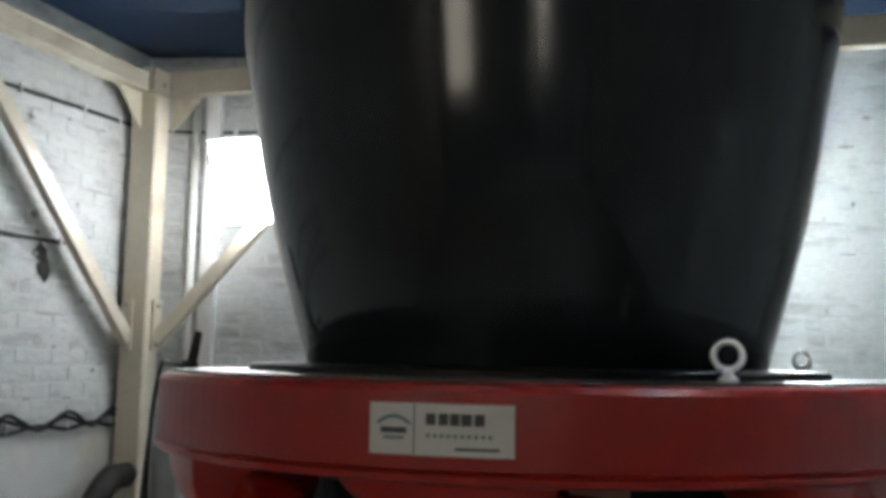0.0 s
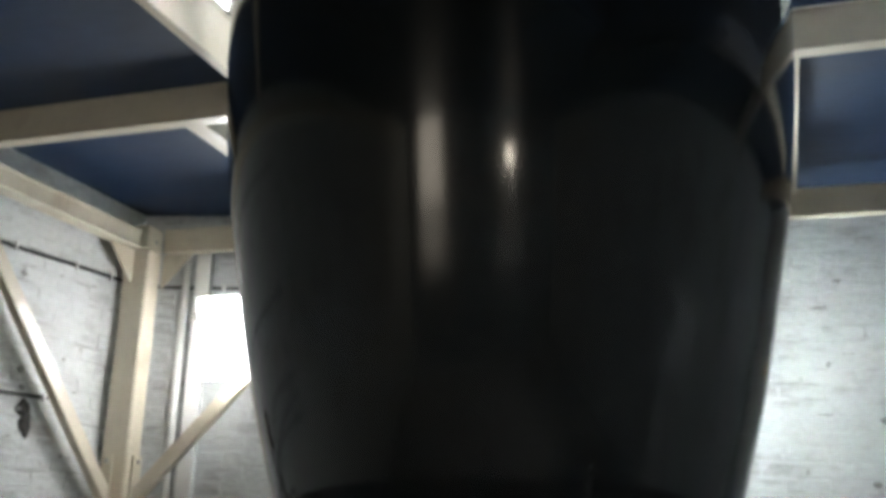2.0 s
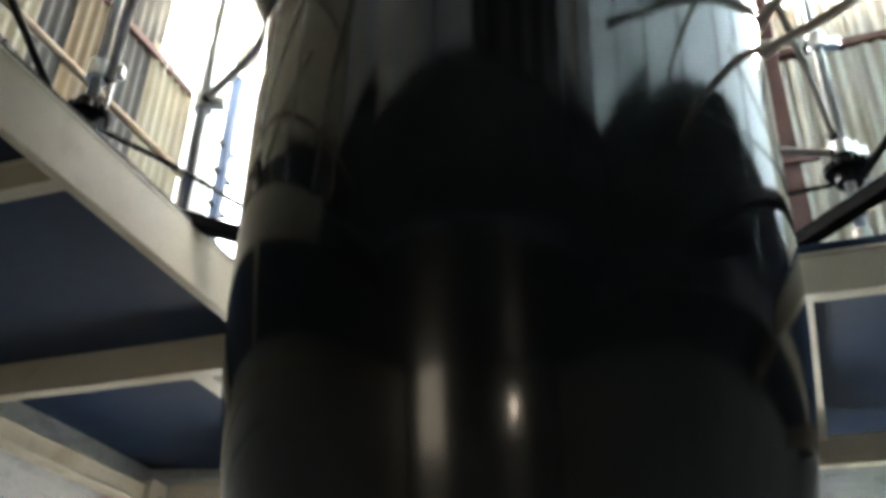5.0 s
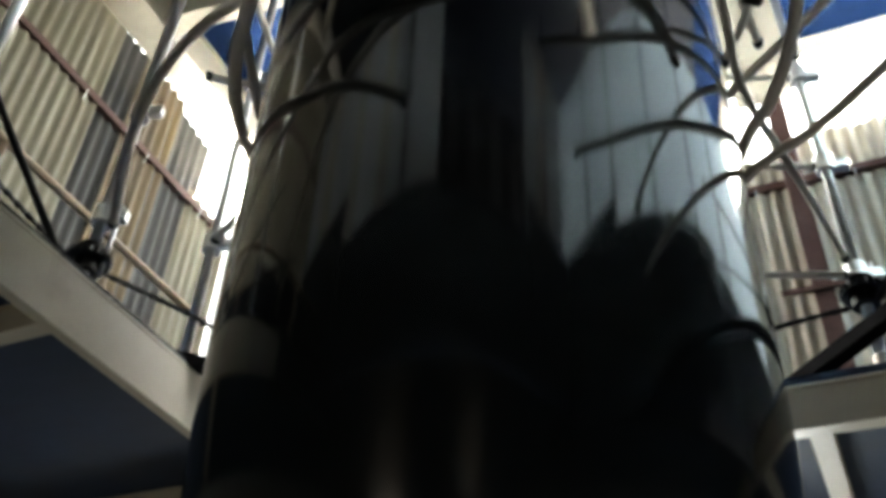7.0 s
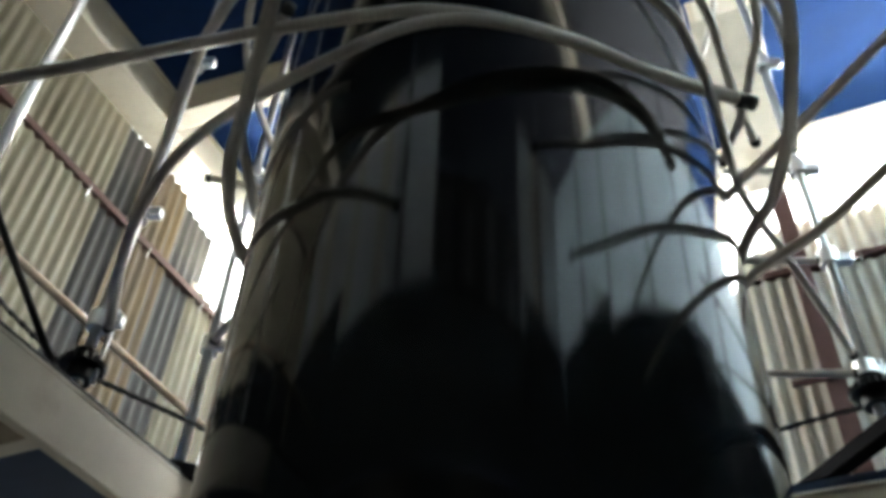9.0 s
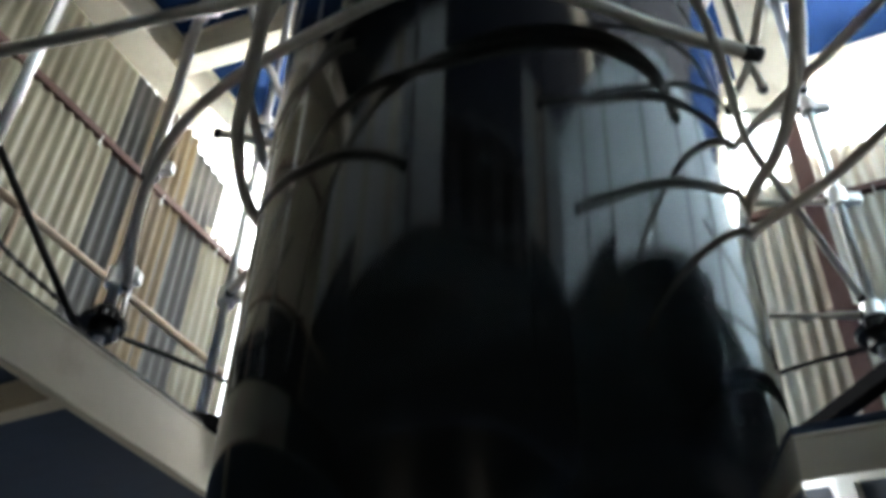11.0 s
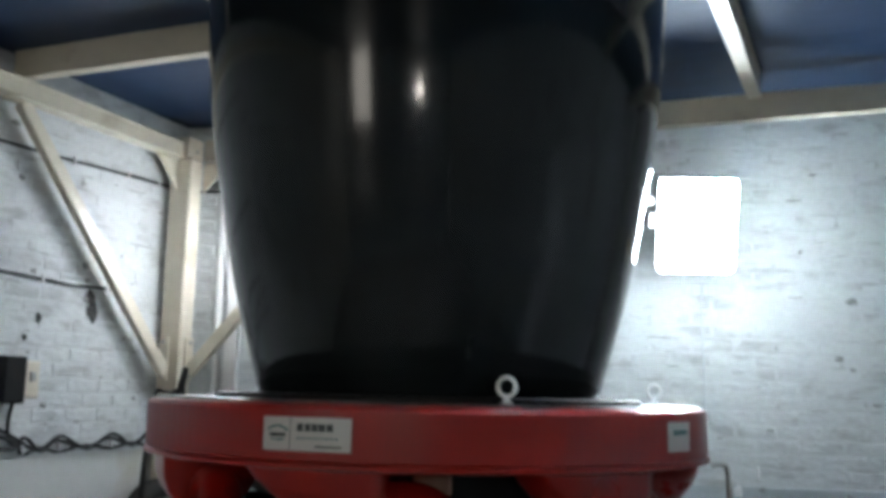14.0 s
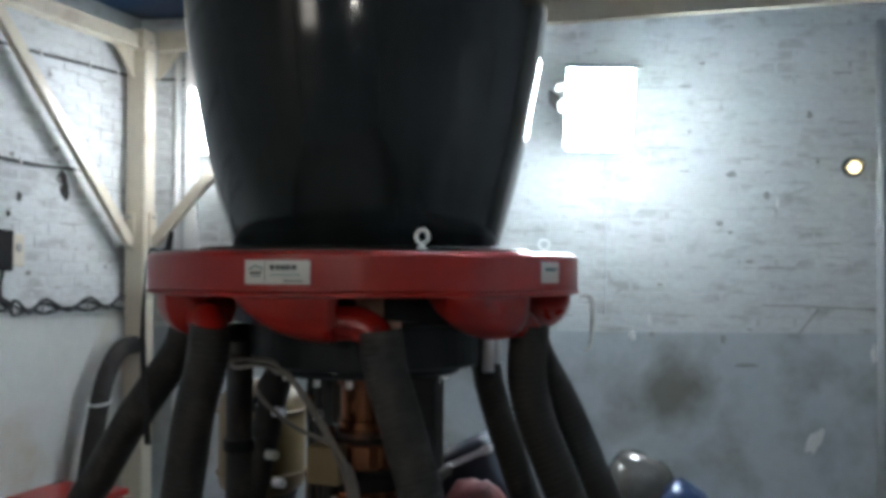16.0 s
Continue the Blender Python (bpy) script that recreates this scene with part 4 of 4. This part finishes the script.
# ---------------------------------------------------------------- upper storey
def corrugated(name, m, width, z0, tops, mat, label, pitch=0.078, amp=0.011, th=0.005):
    """A standing corrugated sheet; tops gives the height of its upper edge at even steps."""
    bm = bmesh.new()
    n = max(8, int(width / pitch * 7))
    cols = []
    for i in range(n + 1):
        u = width * i / n
        f = i / n * (len(tops) - 1)
        k = min(int(f), len(tops) - 2)
        top = tops[k] + (tops[k + 1] - tops[k]) * (f - k)
        y = amp * math.sin(math.tau * u / pitch)
        rows = [z0 + (top - z0) * j / 6 for j in range(7)]
        cols.append(([bm.verts.new((u, y, z)) for z in rows], [bm.verts.new((u, y + th, z)) for z in rows]))
    for (a, a2), (b, b2) in zip(cols, cols[1:]):
        for j in range(6):
            bm.faces.new((a[j], b[j], b[j + 1], a[j + 1]))
            bm.faces.new((a2[j], a2[j + 1], b2[j + 1], b2[j]))
        bm.faces.new((a[-1], b[-1], b2[-1], a2[-1]))
    o = solid(name, bm, mat, label, "corrugated sheet", smooth=True, group="corrugated sheets")
    o.matrix_basis = m
    return o


Z0 = DECK + 0.05
PALE, RUSTY = "weathered pale corrugated sheet of the upper wall", "rust-streaked corrugated sheet of the upper wall"
SHEETX = -2.52
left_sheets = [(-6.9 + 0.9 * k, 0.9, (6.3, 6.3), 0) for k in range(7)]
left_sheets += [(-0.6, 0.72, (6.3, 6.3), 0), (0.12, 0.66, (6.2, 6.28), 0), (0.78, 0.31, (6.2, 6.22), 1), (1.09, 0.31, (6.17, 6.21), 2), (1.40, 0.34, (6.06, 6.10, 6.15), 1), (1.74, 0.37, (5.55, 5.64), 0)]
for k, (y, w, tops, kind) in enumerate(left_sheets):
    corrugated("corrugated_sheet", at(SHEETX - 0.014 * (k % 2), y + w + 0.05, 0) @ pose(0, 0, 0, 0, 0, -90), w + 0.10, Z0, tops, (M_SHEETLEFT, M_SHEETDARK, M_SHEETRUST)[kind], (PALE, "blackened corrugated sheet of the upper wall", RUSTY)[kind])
SHEETY = 2.78
x = -2.3
for k, (w, tops) in enumerate(((0.7, (5.7, 5.7)), (0.7, (5.75, 5.72)), (0.7, (5.8, 5.78)), (0.8, (5.79, 5.8, 5.76)), (0.42, (5.62, 5.66)), (0.55, (5.80, 5.83, 5.78)), (0.7, (5.80, 5.82, 5.78)), (0.8, (5.75, 5.78)), (0.9, (5.8, 5.8)))):
    corrugated("corrugated_sheet", at(x - 0.03, SHEETY + 0.014 * (k % 2), 0), w + 0.06, Z0, tops, M_SHEET, PALE)
    x += w

# Unseen right and front sheets, pale and mixed to brighten and streak the reflection.
for k in range(6):
    corrugated("corrugated_sheet", at(2.6 + 0.014 * (k % 2), -2.15 + 0.85 * k + 0.88, 0) @ pose(0, 0, 0, 0, 0, -90), 0.91, Z0, (5.80, 5.78, 5.82), M_SHEETPALE, "pale blue-grey corrugated sheet of the upper wall")
for k, (x0, w) in enumerate(((-2.45, 0.42), (-2.03, 0.25), (-1.78, 0.5), (-1.28, 0.2), (-1.08, 0.38), (-0.70, 0.16), (-0.54, 0.45), (-0.09, 0.34), (1.65, 0.3), (1.95, 0.22), (2.17, 0.43))):
    odd = k in (1, 3, 5, 9)
    corrugated("corrugated_sheet", at(x0, -2.15 + 0.013 * (k % 2), 0), w, Z0, (5.80, 5.82), M_SHEET if odd else M_SHEETPALE, PALE if odd else "pale blue-grey corrugated sheet of the upper wall")

# Unseen posts before the pale sheets, added as dark streaks in the film's reflection.
for x0, y0 in ((2.54, -1.55), (2.54, -0.95), (2.54, -0.2), (2.54, 0.55), (2.54, 1.3)):
    solid("sheeting_post", box((x0, y0, Z0), (x0 + 0.04, y0 + 0.05, 6.2), bevel=0.004), M_NAVY, "unseen dark blue post added to streak the film's reflection", "post", group="dark posts before the sheets")
for x0 in (-0.3, 2.05):
    solid("sheeting_post", box((x0, -2.12, Z0), (x0 + 0.05, -2.08, 6.2), bevel=0.004), M_NAVY, "unseen dark blue post added to streak the film's reflection", "post", group="dark posts before the sheets")
# Dark panels added out of view so the film mirrors a dark lower zone.
for x0, x1, top in ((-2.4, -1.2, 4.5), (-1.2, 0.35, 4.16), (0.35, 1.65, 4.14), (1.65, 2.54, 4.45)):
    g = thing("reflection_panel", "matt dark panel added on the upper deck to darken the film's reflection", "guard panel", at(x0, -2.04, Z0), group="guard panels")
    part("plate", box((0.01, 0, 0.0), (x1 - x0 - 0.01, 0.02, top - Z0), bevel=0.003), M_DARKPANEL, g)
    part("rail", box((0, -0.01, top - Z0), (x1 - x0, 0.03, top - Z0 + 0.04), bevel=0.003), M_DARKPANEL, g)
for x0, y0, y1, top in ((2.5, -2.01, -0.9, 4.42), (2.5, -0.9, 0.9, 4.25), (2.5, 0.9, 2.6, 4.15), (-2.44, -2.0, -1.3, 4.5), (-2.44, -1.3, -0.5, 4.4), (-2.44, -0.5, 0.4, 4.25)):
    g = thing("reflection_panel", "matt dark panel added on the upper deck to darken the film's reflection", "guard panel", at(x0, y0, Z0), group="guard panels")
    part("plate", box((0, 0.01, 0.0), (0.02, y1 - y0 - 0.01, top - Z0), bevel=0.003), M_DARKPANEL, g)
    part("rail", box((-0.03, 0, top - Z0), (0.03, y1 - y0, top - Z0 + 0.04), bevel=0.003), M_DARKPANEL, g)


def angle_iron(name, a, b, leg, label, mat, up=1):
    a, b = Vector(a), Vector(b)
    L = (b - a).length
    m = at(*a) @ Matrix.Rotation(math.atan2(b.y - a.y, b.x - a.x), 4, "Z")
    t = thing(name, label, "purlin", group="sheeting rails")
    part("leg_flat", box((0, -leg, 0), (L, 0, 0.006), m, 0.001), mat, t)
    part("leg_upright", box((0, -0.006, 0.006), (L, 0, leg), m, 0.001), mat, t)
    for i in range(int(L / 0.55)):
        part("hook_bolt", tube([m @ Vector((0.3 + i * 0.55, 0.0, 0.02)), m @ Vector((0.3 + i * 0.55, -0.02, -0.05))], 0.006, 6), M_STEEL, t)
    return t


# Unseen black sheet, added to make the dark central band mirrored in the film.
dark_sheet = thing("tarpaulin", "unseen black sheet added as the dark band in the film's reflection", "tarpaulin", at(0.95, -3.4, Z0))
bm = bmesh.new()
cols = [[bm.verts.new((-2.4 + 4.8 * i / 60, 0.05 * math.sin(i * 0.9) + 0.02 * math.sin(i * 2.3), z)) for z in (0.0, 1.0, 2.0, 3.1)] for i in range(61)]
for a, b in zip(cols, cols[1:]):
    for j in range(3):
        bm.faces.new((a[j], b[j], b[j + 1], a[j + 1]))
sheet = part("sheet", bm, M_DULLBLACK, dark_sheet, smooth=True)
sheet.modifiers.new("thickness", "SOLIDIFY").thickness = 0.004
part("hanging_rail", tube([(-2.45, 0.0, 3.11), (2.45, 0.0, 3.11)], 0.018, 10), M_BLACKSTEEL, dark_sheet, smooth=True)

angle_iron("sheeting_rail", (SHEETX + 0.03, 2.12, 5.50), (SHEETX + 0.03, -6.8, 5.52), 0.05, "rusty red angle-iron rail holding the corrugated sheets", M_RUST)
angle_iron("sheeting_rail", (3.9, SHEETY - 0.03, 5.40), (-2.3, SHEETY - 0.03, 5.40), 0.05, "rusty red angle-iron rail holding the corrugated sheets", M_RUST)
solid("sheeting_post", box((1.02, SHEETY - 0.14, Z0), (1.12, SHEETY - 0.04, 6.2), bevel=0.004), M_RUST, "red oxide steel post behind the corrugated sheets", "post")
for z, x0, x1 in ((4.55, 0.86, 1.22), (3.55, 0.9, 1.2)):
    solid("short_rail", box((x0, SHEETY - 0.16, z), (x1, SHEETY - 0.14, z + 0.035), bevel=0.003), M_RUST, "short rusty crosspiece on the sheeting post", "rail", group="short crosspieces")
solid("window_post", box((-2.58, 2.24, Z0), (-2.46, 2.44, 6.1), bevel=0.006), M_WHITE, "white painted window post above the wall", "post")
for z in (4.95, 5.22, 5.45):
    solid("window_bar", box((-2.56, 2.44, z), (-2.53, 2.76, z + 0.03), bevel=0.002), M_BLACKSTEEL, "dark horizontal window bar", "window bar", group="window bars")
solid("window_stile", box((-2.56, 2.60, Z0), (-2.50, 2.66, 6.1), bevel=0.004), M_BLUE, "blue painted steel window stile", "window stile")

i_beam("upper_beam", (-2.33, -6.8, 6.10), (-2.33, 2.7, 6.10), 0.24, 0.28, "cream painted beam under the blue upper deck")
i_beam("upper_beam", (-2.2, 0.86, 6.12), (AX - 1.0, 0.98, 6.12), 0.13, 0.26, "cream painted beam under the blue upper deck")
i_beam("upper_beam", (-2.2, -1.3, 6.12), (4.0, -1.3, 6.12), 0.13, 0.26, "cream painted beam under the blue upper deck")
i_beam("upper_beam", (0.2, 2.60, 6.24), (4.1, 2.60, 6.24), 0.12, 0.14, "cream painted beam under the blue upper deck")
i_beam("upper_beam", (1.02, 1.3, 6.02), (1.02, 2.66, 6.02), 0.34, 0.2, "broad cream painted beam under the blue upper deck")
i_beam("upper_beam", (AX - 1.05, -1.2, 6.14), (AX - 1.05, 2.5, 6.14), 0.13, 0.24, "cream painted beam under the blue upper deck")

solid("edge_strip", box((-1.085, -2.4, 3.199), (-0.974, 1.0, 3.209), bevel=0.002), M_BLACK, "black rubber strip along the deck opening", "edging strip")

# ---------------------------------------------------------------- sizing cage round the bubble
cage = thing("sizing_cage", "bubble sizing cage of steel posts and grey guide tubes", "sizing cage", at(AX, AY, 0))
TO_CAGE = at(-AX, -AY, 0)


def cage_post(x, y, top, collars, gear=True):
    m = TO_CAGE @ at(x, y, Z0)
    rod = part("post", tube([m @ Vector((0, 0, 0)), m @ Vector((0, 0, top - Z0))], 0.019, 16), M_CHROME, cage, "polished steel post", smooth=True)
    if gear:
        part("adjusting_rod", tube([m @ Vector((0.05, 0.02, 0.25)), m @ Vector((0.05, 0.02, collars[0] - Z0 + 0.05))], 0.008, 12), M_CHROME, rod, smooth=True)
    part("foot", lathe([(0.0, 0), (0.06, 0), (0.06, 0.015), (0.032, 0.025), (0.03, 0.07), (0.0, 0.07)], 24, m), M_STEEL, rod)
    for z in collars:
        bm = lathe([(0.020, -0.035), (0.036, -0.035), (0.036, 0.035), (0.020, 0.035)], 20, m @ at(0, 0, z - Z0), close=True)
        part("collar", add_box(bm, (0.02, -0.018, -0.022), (0.085, 0.018, 0.022), m @ at(0, 0, z - Z0) @ pose(0, 0, 0, 0, 0, 20), 0.004), M_CHROME, rod)
    if gear:
        bm, n = bmesh.new(), 40
        rim = [(0.078 if i % 2 else 0.068) * Vector((math.cos(i * math.tau / n), math.sin(i * math.tau / n), 0)) for i in range(n)]
        lower = [bm.verts.new(m @ (v + Vector((0, 0, 0.305)))) for v in rim]
        upper = [bm.verts.new(m @ (v + Vector((0, 0, 0.33)))) for v in rim]
        for i in range(n):
            bm.faces.new((lower[i], lower[(i + 1) % n], upper[(i + 1) % n], upper[i]))
        bm.faces.new(lower[::-1]), bm.faces.new(upper)
        part("sprocket", bm, M_BLACKSTEEL, rod, "black oily chain sprocket")
        part("hub", lathe([(0.02, 0.26), (0.045, 0.26), (0.045, 0.37), (0.02, 0.37)], 20, m, close=True), M_BLACKSTEEL, rod)
    return rod


cage_post(-1.244, 0.09, 6.1, (3.677, 4.21, 5.2))
cage_post(-1.17, 0.57, 6.1, (3.9, 4.9), gear=False)
cage_post(1.115, 1.142, 6.1, (3.565, 4.075, 4.57, 5.3))
cage_post(-1.27, -0.51, 6.1, (), gear=False)


def chain(ctrl, label):
    pts = curve(ctrl, 40)
    t, bm, s, k = 0.0, bmesh.new(), 0.0, 0
    for p, q in zip(pts, pts[1:]):
        s += (q - p).length
        if s >= 0.016:
            d = (q - p).normalized()
            m = Matrix.Translation(p) @ d.to_track_quat("X", "Z").to_matrix().to_4x4()
            add_box(bm, (-0.011, -0.008 if k % 2 else -0.0045, -0.006), (0.011, 0.008 if k % 2 else 0.0045, 0.006), m)
            s, k = 0.0, k + 1
    bm.transform(TO_CAGE)
    return part("roller_chain", bm, M_BLACKSTEEL, cage, label)


chain([(-1.244, 0.165, 3.485), (-1.10, 0.45, 3.475), (-0.95, 0.85, 3.48), (-0.6, 1.2, 3.485), (0.2, 1.42, 3.485), (0.8, 1.26, 3.485), (1.08, 1.215, 3.485)], "oily black roller chain round the cage posts")
chain([(-1.30, 0.05, 3.485), (-1.20, -0.5, 3.485), (-0.9, -0.95, 3.485)], "oily black roller chain round the cage posts")
chain([(1.18, 1.10, 3.485), (1.45, 0.75, 3.49), (1.62, 0.2, 3.485), (1.55, -0.4, 3.485)], "oily black roller chain round the cage posts")
solid("corner_bar", flat_bar((0.62, 1.45, 3.225), (2.34, -0.38, 3.225), 0.055, 0.055, (0, 0, 1)), M_DULLBLACK, "black steel bar across the corner of the deck opening", "steel bar", group="corner bars")
solid("corner_bar", flat_bar((-1.02, 0.36, 3.215), (-0.2, 1.32, 3.215), 0.05, 0.05, (0, 0, 1)), M_DULLBLACK, "black steel bar across the corner of the deck opening", "steel bar", group="corner bars")
solid("stay_bar", tube([(-1.26, 0.03, 3.40), (-1.34, -0.55, 3.95), (-1.36, -0.7, 4.1)], 0.013, 10), M_BLACKSTEEL, "thin black stay running up from the cage post", "stay", smooth=True)
solid("stay_bar", tube([(1.15, 1.10, 3.42), (1.5, 0.80, 3.75), (1.8, 0.5, 4.05)], 0.013, 10), M_BLACKSTEEL, "thin black stay running up from the cage post", "stay", smooth=True)
hr = thing("hand_rail", "rust-stained tubular hand rail along the upper deck", "hand rail", at(-1.5, 0, Z0))
part("rail", tube([(0, -3.0, 0.70), (0, 1.0, 0.70)], 0.017, 12), M_RAIL, hr, smooth=True)
for y in (-2.9, -1.4, -0.2, 0.95):
    part("stanchion", tube([(0, y, 0), (0, y, 0.70)], 0.012, 10), M_RAIL, hr, smooth=True)


def cage_arm(ctrl, r=0.017):
    pts = [TO_CAGE @ p for p in curve(ctrl, 14)]
    fine, radii, run = [], [], 0.0
    for p, q in zip(pts, pts[1:]):
        n = max(2, round((q - p).length / 0.0045))
        for k in range(n):
            fine.append(p.lerp(q, k / n))
            radii.append(r * (1.03, 1.0, 0.95, 1.0)[len(radii) % 4])
    arm = part("guide_tube", tube(fine, r, 10, radii=radii), M_TUBE, cage, "grey ribbed plastic tube", smooth=True)
    for p, q in ((pts[0], pts[1]), (pts[-1], pts[-2])):
        d = (q - p).normalized()
        part("end_cap", tube([p - d * 0.006, p + d * 0.02], r + 0.003, 12), M_BLACK, arm, smooth=True)
    return arm


cage_arm([(-1.55, -1.02, 3.62), (-1.1, -0.91, 3.64), (-0.48, -0.78, 3.65), (0.12, -0.66, 3.65), (0.38, -0.57, 3.65), (0.60, -0.40, 3.65), (0.77, -0.22, 3.65), (0.98, -0.03, 3.65)], 0.017)
cage_arm([(-1.20, 0.10, 3.64), (-0.80, -0.28, 3.61), (-0.41, -0.51, 3.60), (0.09, -0.60, 3.60), (0.37, -0.58, 3.61), (0.60, -0.42, 3.62), (0.80, -0.20, 3.63), (0.96, -0.06, 3.63)], 0.016)
cage_arm([(-1.24, 0.07, 4.16), (-0.90, -0.20, 4.16), (-0.49, -0.52, 4.16), (-0.10, -0.68, 4.16), (0.3, -0.64, 4.16)], 0.018)
cage_arm([(-1.14, 0.55, 3.90), (-0.75, 0.30, 3.90), (-0.58, -0.05, 3.90), (-0.42, -0.36, 3.90), (-0.1, -0.62, 3.90)])
cage_arm([(-0.52, 0.36, 3.56), (-0.50, 0.10, 3.50), (-0.42, -0.24, 3.47), (-0.30, -0.46, 3.47), (-0.17, -0.60, 3.48), (0.08, -0.86, 3.52)], 0.018)
cage_arm([(-0.92, 0.05, 4.24), (-0.62, 0.30, 4.24), (-0.50, 0.62, 4.24)], 0.016)
cage_arm([(1.09, 1.10, 3.61), (0.98, 0.60, 3.61), (0.895, 0.24, 3.61), (0.89, -0.04, 3.61), (0.88, -0.24, 3.61), (0.84, -0.42, 3.61), (0.70, -0.62, 3.62)], 0.0125)
cage_arm([(0.97, 0.36, 3.93), (0.95, 0.2, 3.93), (0.94, 0.03, 3.93), (0.93, -0.16, 3.93), (0.85, -0.5, 3.94)], 0.013)
cage_arm([(0.80, 0.42, 3.45), (0.88, 0.22, 3.43), (0.95, 0.12, 3.43), (1.02, -0.04, 3.44), (1.06, -0.21, 3.45), (1.09, -0.44, 3.47), (1.05, -0.7, 3.5)], 0.0165)
cage_arm([(0.80, 0.30, 3.62), (0.90, 0.20, 3.62), (1.05, 0.08, 3.62), (1.30, -0.13, 3.62), (1.6, -0.38, 3.62)], 0.0135)
cage_arm([(0.76, 0.36, 3.30), (0.87, 0.22, 3.30), (1.03, 0.10, 3.28), (1.19, -0.05, 3.27), (1.5, -0.36, 3.26)], 0.0135)
cage_arm([(0.86, 0.30, 3.82), (0.95, 0.14, 3.82), (1.0, 0.0, 3.82), (1.05, -0.19, 3.82), (1.02, -0.5, 3.83)], 0.0125)
for z in (3.565, 4.075, 4.57):
    cage_arm([(1.09, 1.14, z), (0.80, 1.02, z), (0.70, 0.90, z)], 0.013)
for z, turn in ((4.5, 40), (4.9, -25), (5.3, 70)):
    ctrl = []
    for i in range(8):
        a = radians(turn - 170 + i * 24)
        rr = 0.86 + 0.35 * abs(i - 3.5) ** 2 / 12
        ctrl.append((AX + rr * math.cos(a), AY + rr * math.sin(a), z))
    cage_arm(ctrl, 0.016)

# ---------------------------------------------------------------- bricks
def brick_mesh(L, h, d, seed):
    bm = bmesh.new()
    rnd = random.Random(seed)
    j = lambda s: rnd.uniform(-s, s)
    back = [bm.verts.new(p) for p in ((0, 0, 0), (L, 0, 0), (L, 0, h), (0, 0, h))]
    face = [bm.verts.new((x + j(0.004), -d + j(0.0012), z + j(0.004))) for x, z in ((0.006, 0.006), (L - 0.006, 0.006), (L - 0.006, h - 0.006), (0.006, h - 0.006))]
    for i in range(4):
        k = (i + 1) % 4
        bm.faces.new((back[i], back[k], face[k], face[i]))
    bm.faces.new(face)
    return mesh_of(bm, M_BRICK)


BL, BH, COURSE = 0.222, 0.070, 0.079
BRICKS = [brick_mesh(BL, BH, 0.0125, 40 + k) for k in range(8)]
HALVES = [brick_mesh(BL / 2 - 0.005, BH, 0.0125, 60 + k) for k in range(4)]


def lay(wall, m, length, z0, z1, near, name_rest, skip):
    """Courses along x of m; those between the near bounds are pieces of their own, the rest one mesh."""
    rnd = random.Random(5)
    rest = bmesh.new()
    z, row = z0, 0
    while z + BH < z1:
        u = 0.004
        if row % 2:
            me = rnd.choice(HALVES)
            spots = [(u, me)]
            u += BL / 2 + 0.005
        else:
            spots = []
        while u + BL < length:
            spots.append((u, rnd.choice(BRICKS)))
            u += BL + 0.010
        for uu, me in spots:
            if skip(uu, z):
                continue
            mm = m @ at(uu, 0.0113 + rnd.uniform(-0.0015, 0.0015), z) @ pose(0, 0, 0, 0, 0, rnd.uniform(-0.5, 0.5))
            if near[0] <= uu <= near[1] and near[2] <= z <= near[3]:
                o = new("brick", me)
                o.parent = wall
                o.matrix_basis = mm
            else:
                t = bmesh.new()
                t.from_mesh(me)
                t.transform(mm)
                tmp = bpy.data.meshes.new("tmp")
                t.to_mesh(tmp)
                t.free()
                rest.from_mesh(tmp)
                bpy.data.meshes.remove(tmp)
        z += COURSE
        row += 1
    o = part(name_rest, rest, M_BRICK, wall)
    tagged(o, kind="stuff")


lay(wall_left, at(WX, 0.55, 0) @ pose(0, 0, 0, 0, 0, 90), 1.9, 1.19, 2.98, (0.0, 2.0, 1.0, 3.2), "brickwork", lambda u, z: False)
lay(wall_back, BACK, 5.6, 1.02, 3.35, (3.2, 5.0, 1.0, 3.4), "brickwork", lambda u, z: False)
dado = solid("dado_left", box((WX - 0.008, -6.9, FLOOR), (WX + 0.012, 2.44, 1.10), bevel=0.002), M_DADO, "smooth whitewashed plaster on the lower wall", "wall plaster", kind="structure")
_p = BACK @ Vector((3.64, -0.012, 0.61))
damp_ring(M_DADOBACK, _p, 0.22, (0.20, 0.205, 0.18))
dado2 = solid("dado_back", box((0.02, -0.012, FLOOR), (6.8, 0.012, 0.99), BACK, bevel=0.002), M_DADOBACK, "smooth grey painted plaster on the lower wall", "wall plaster", kind="structure")
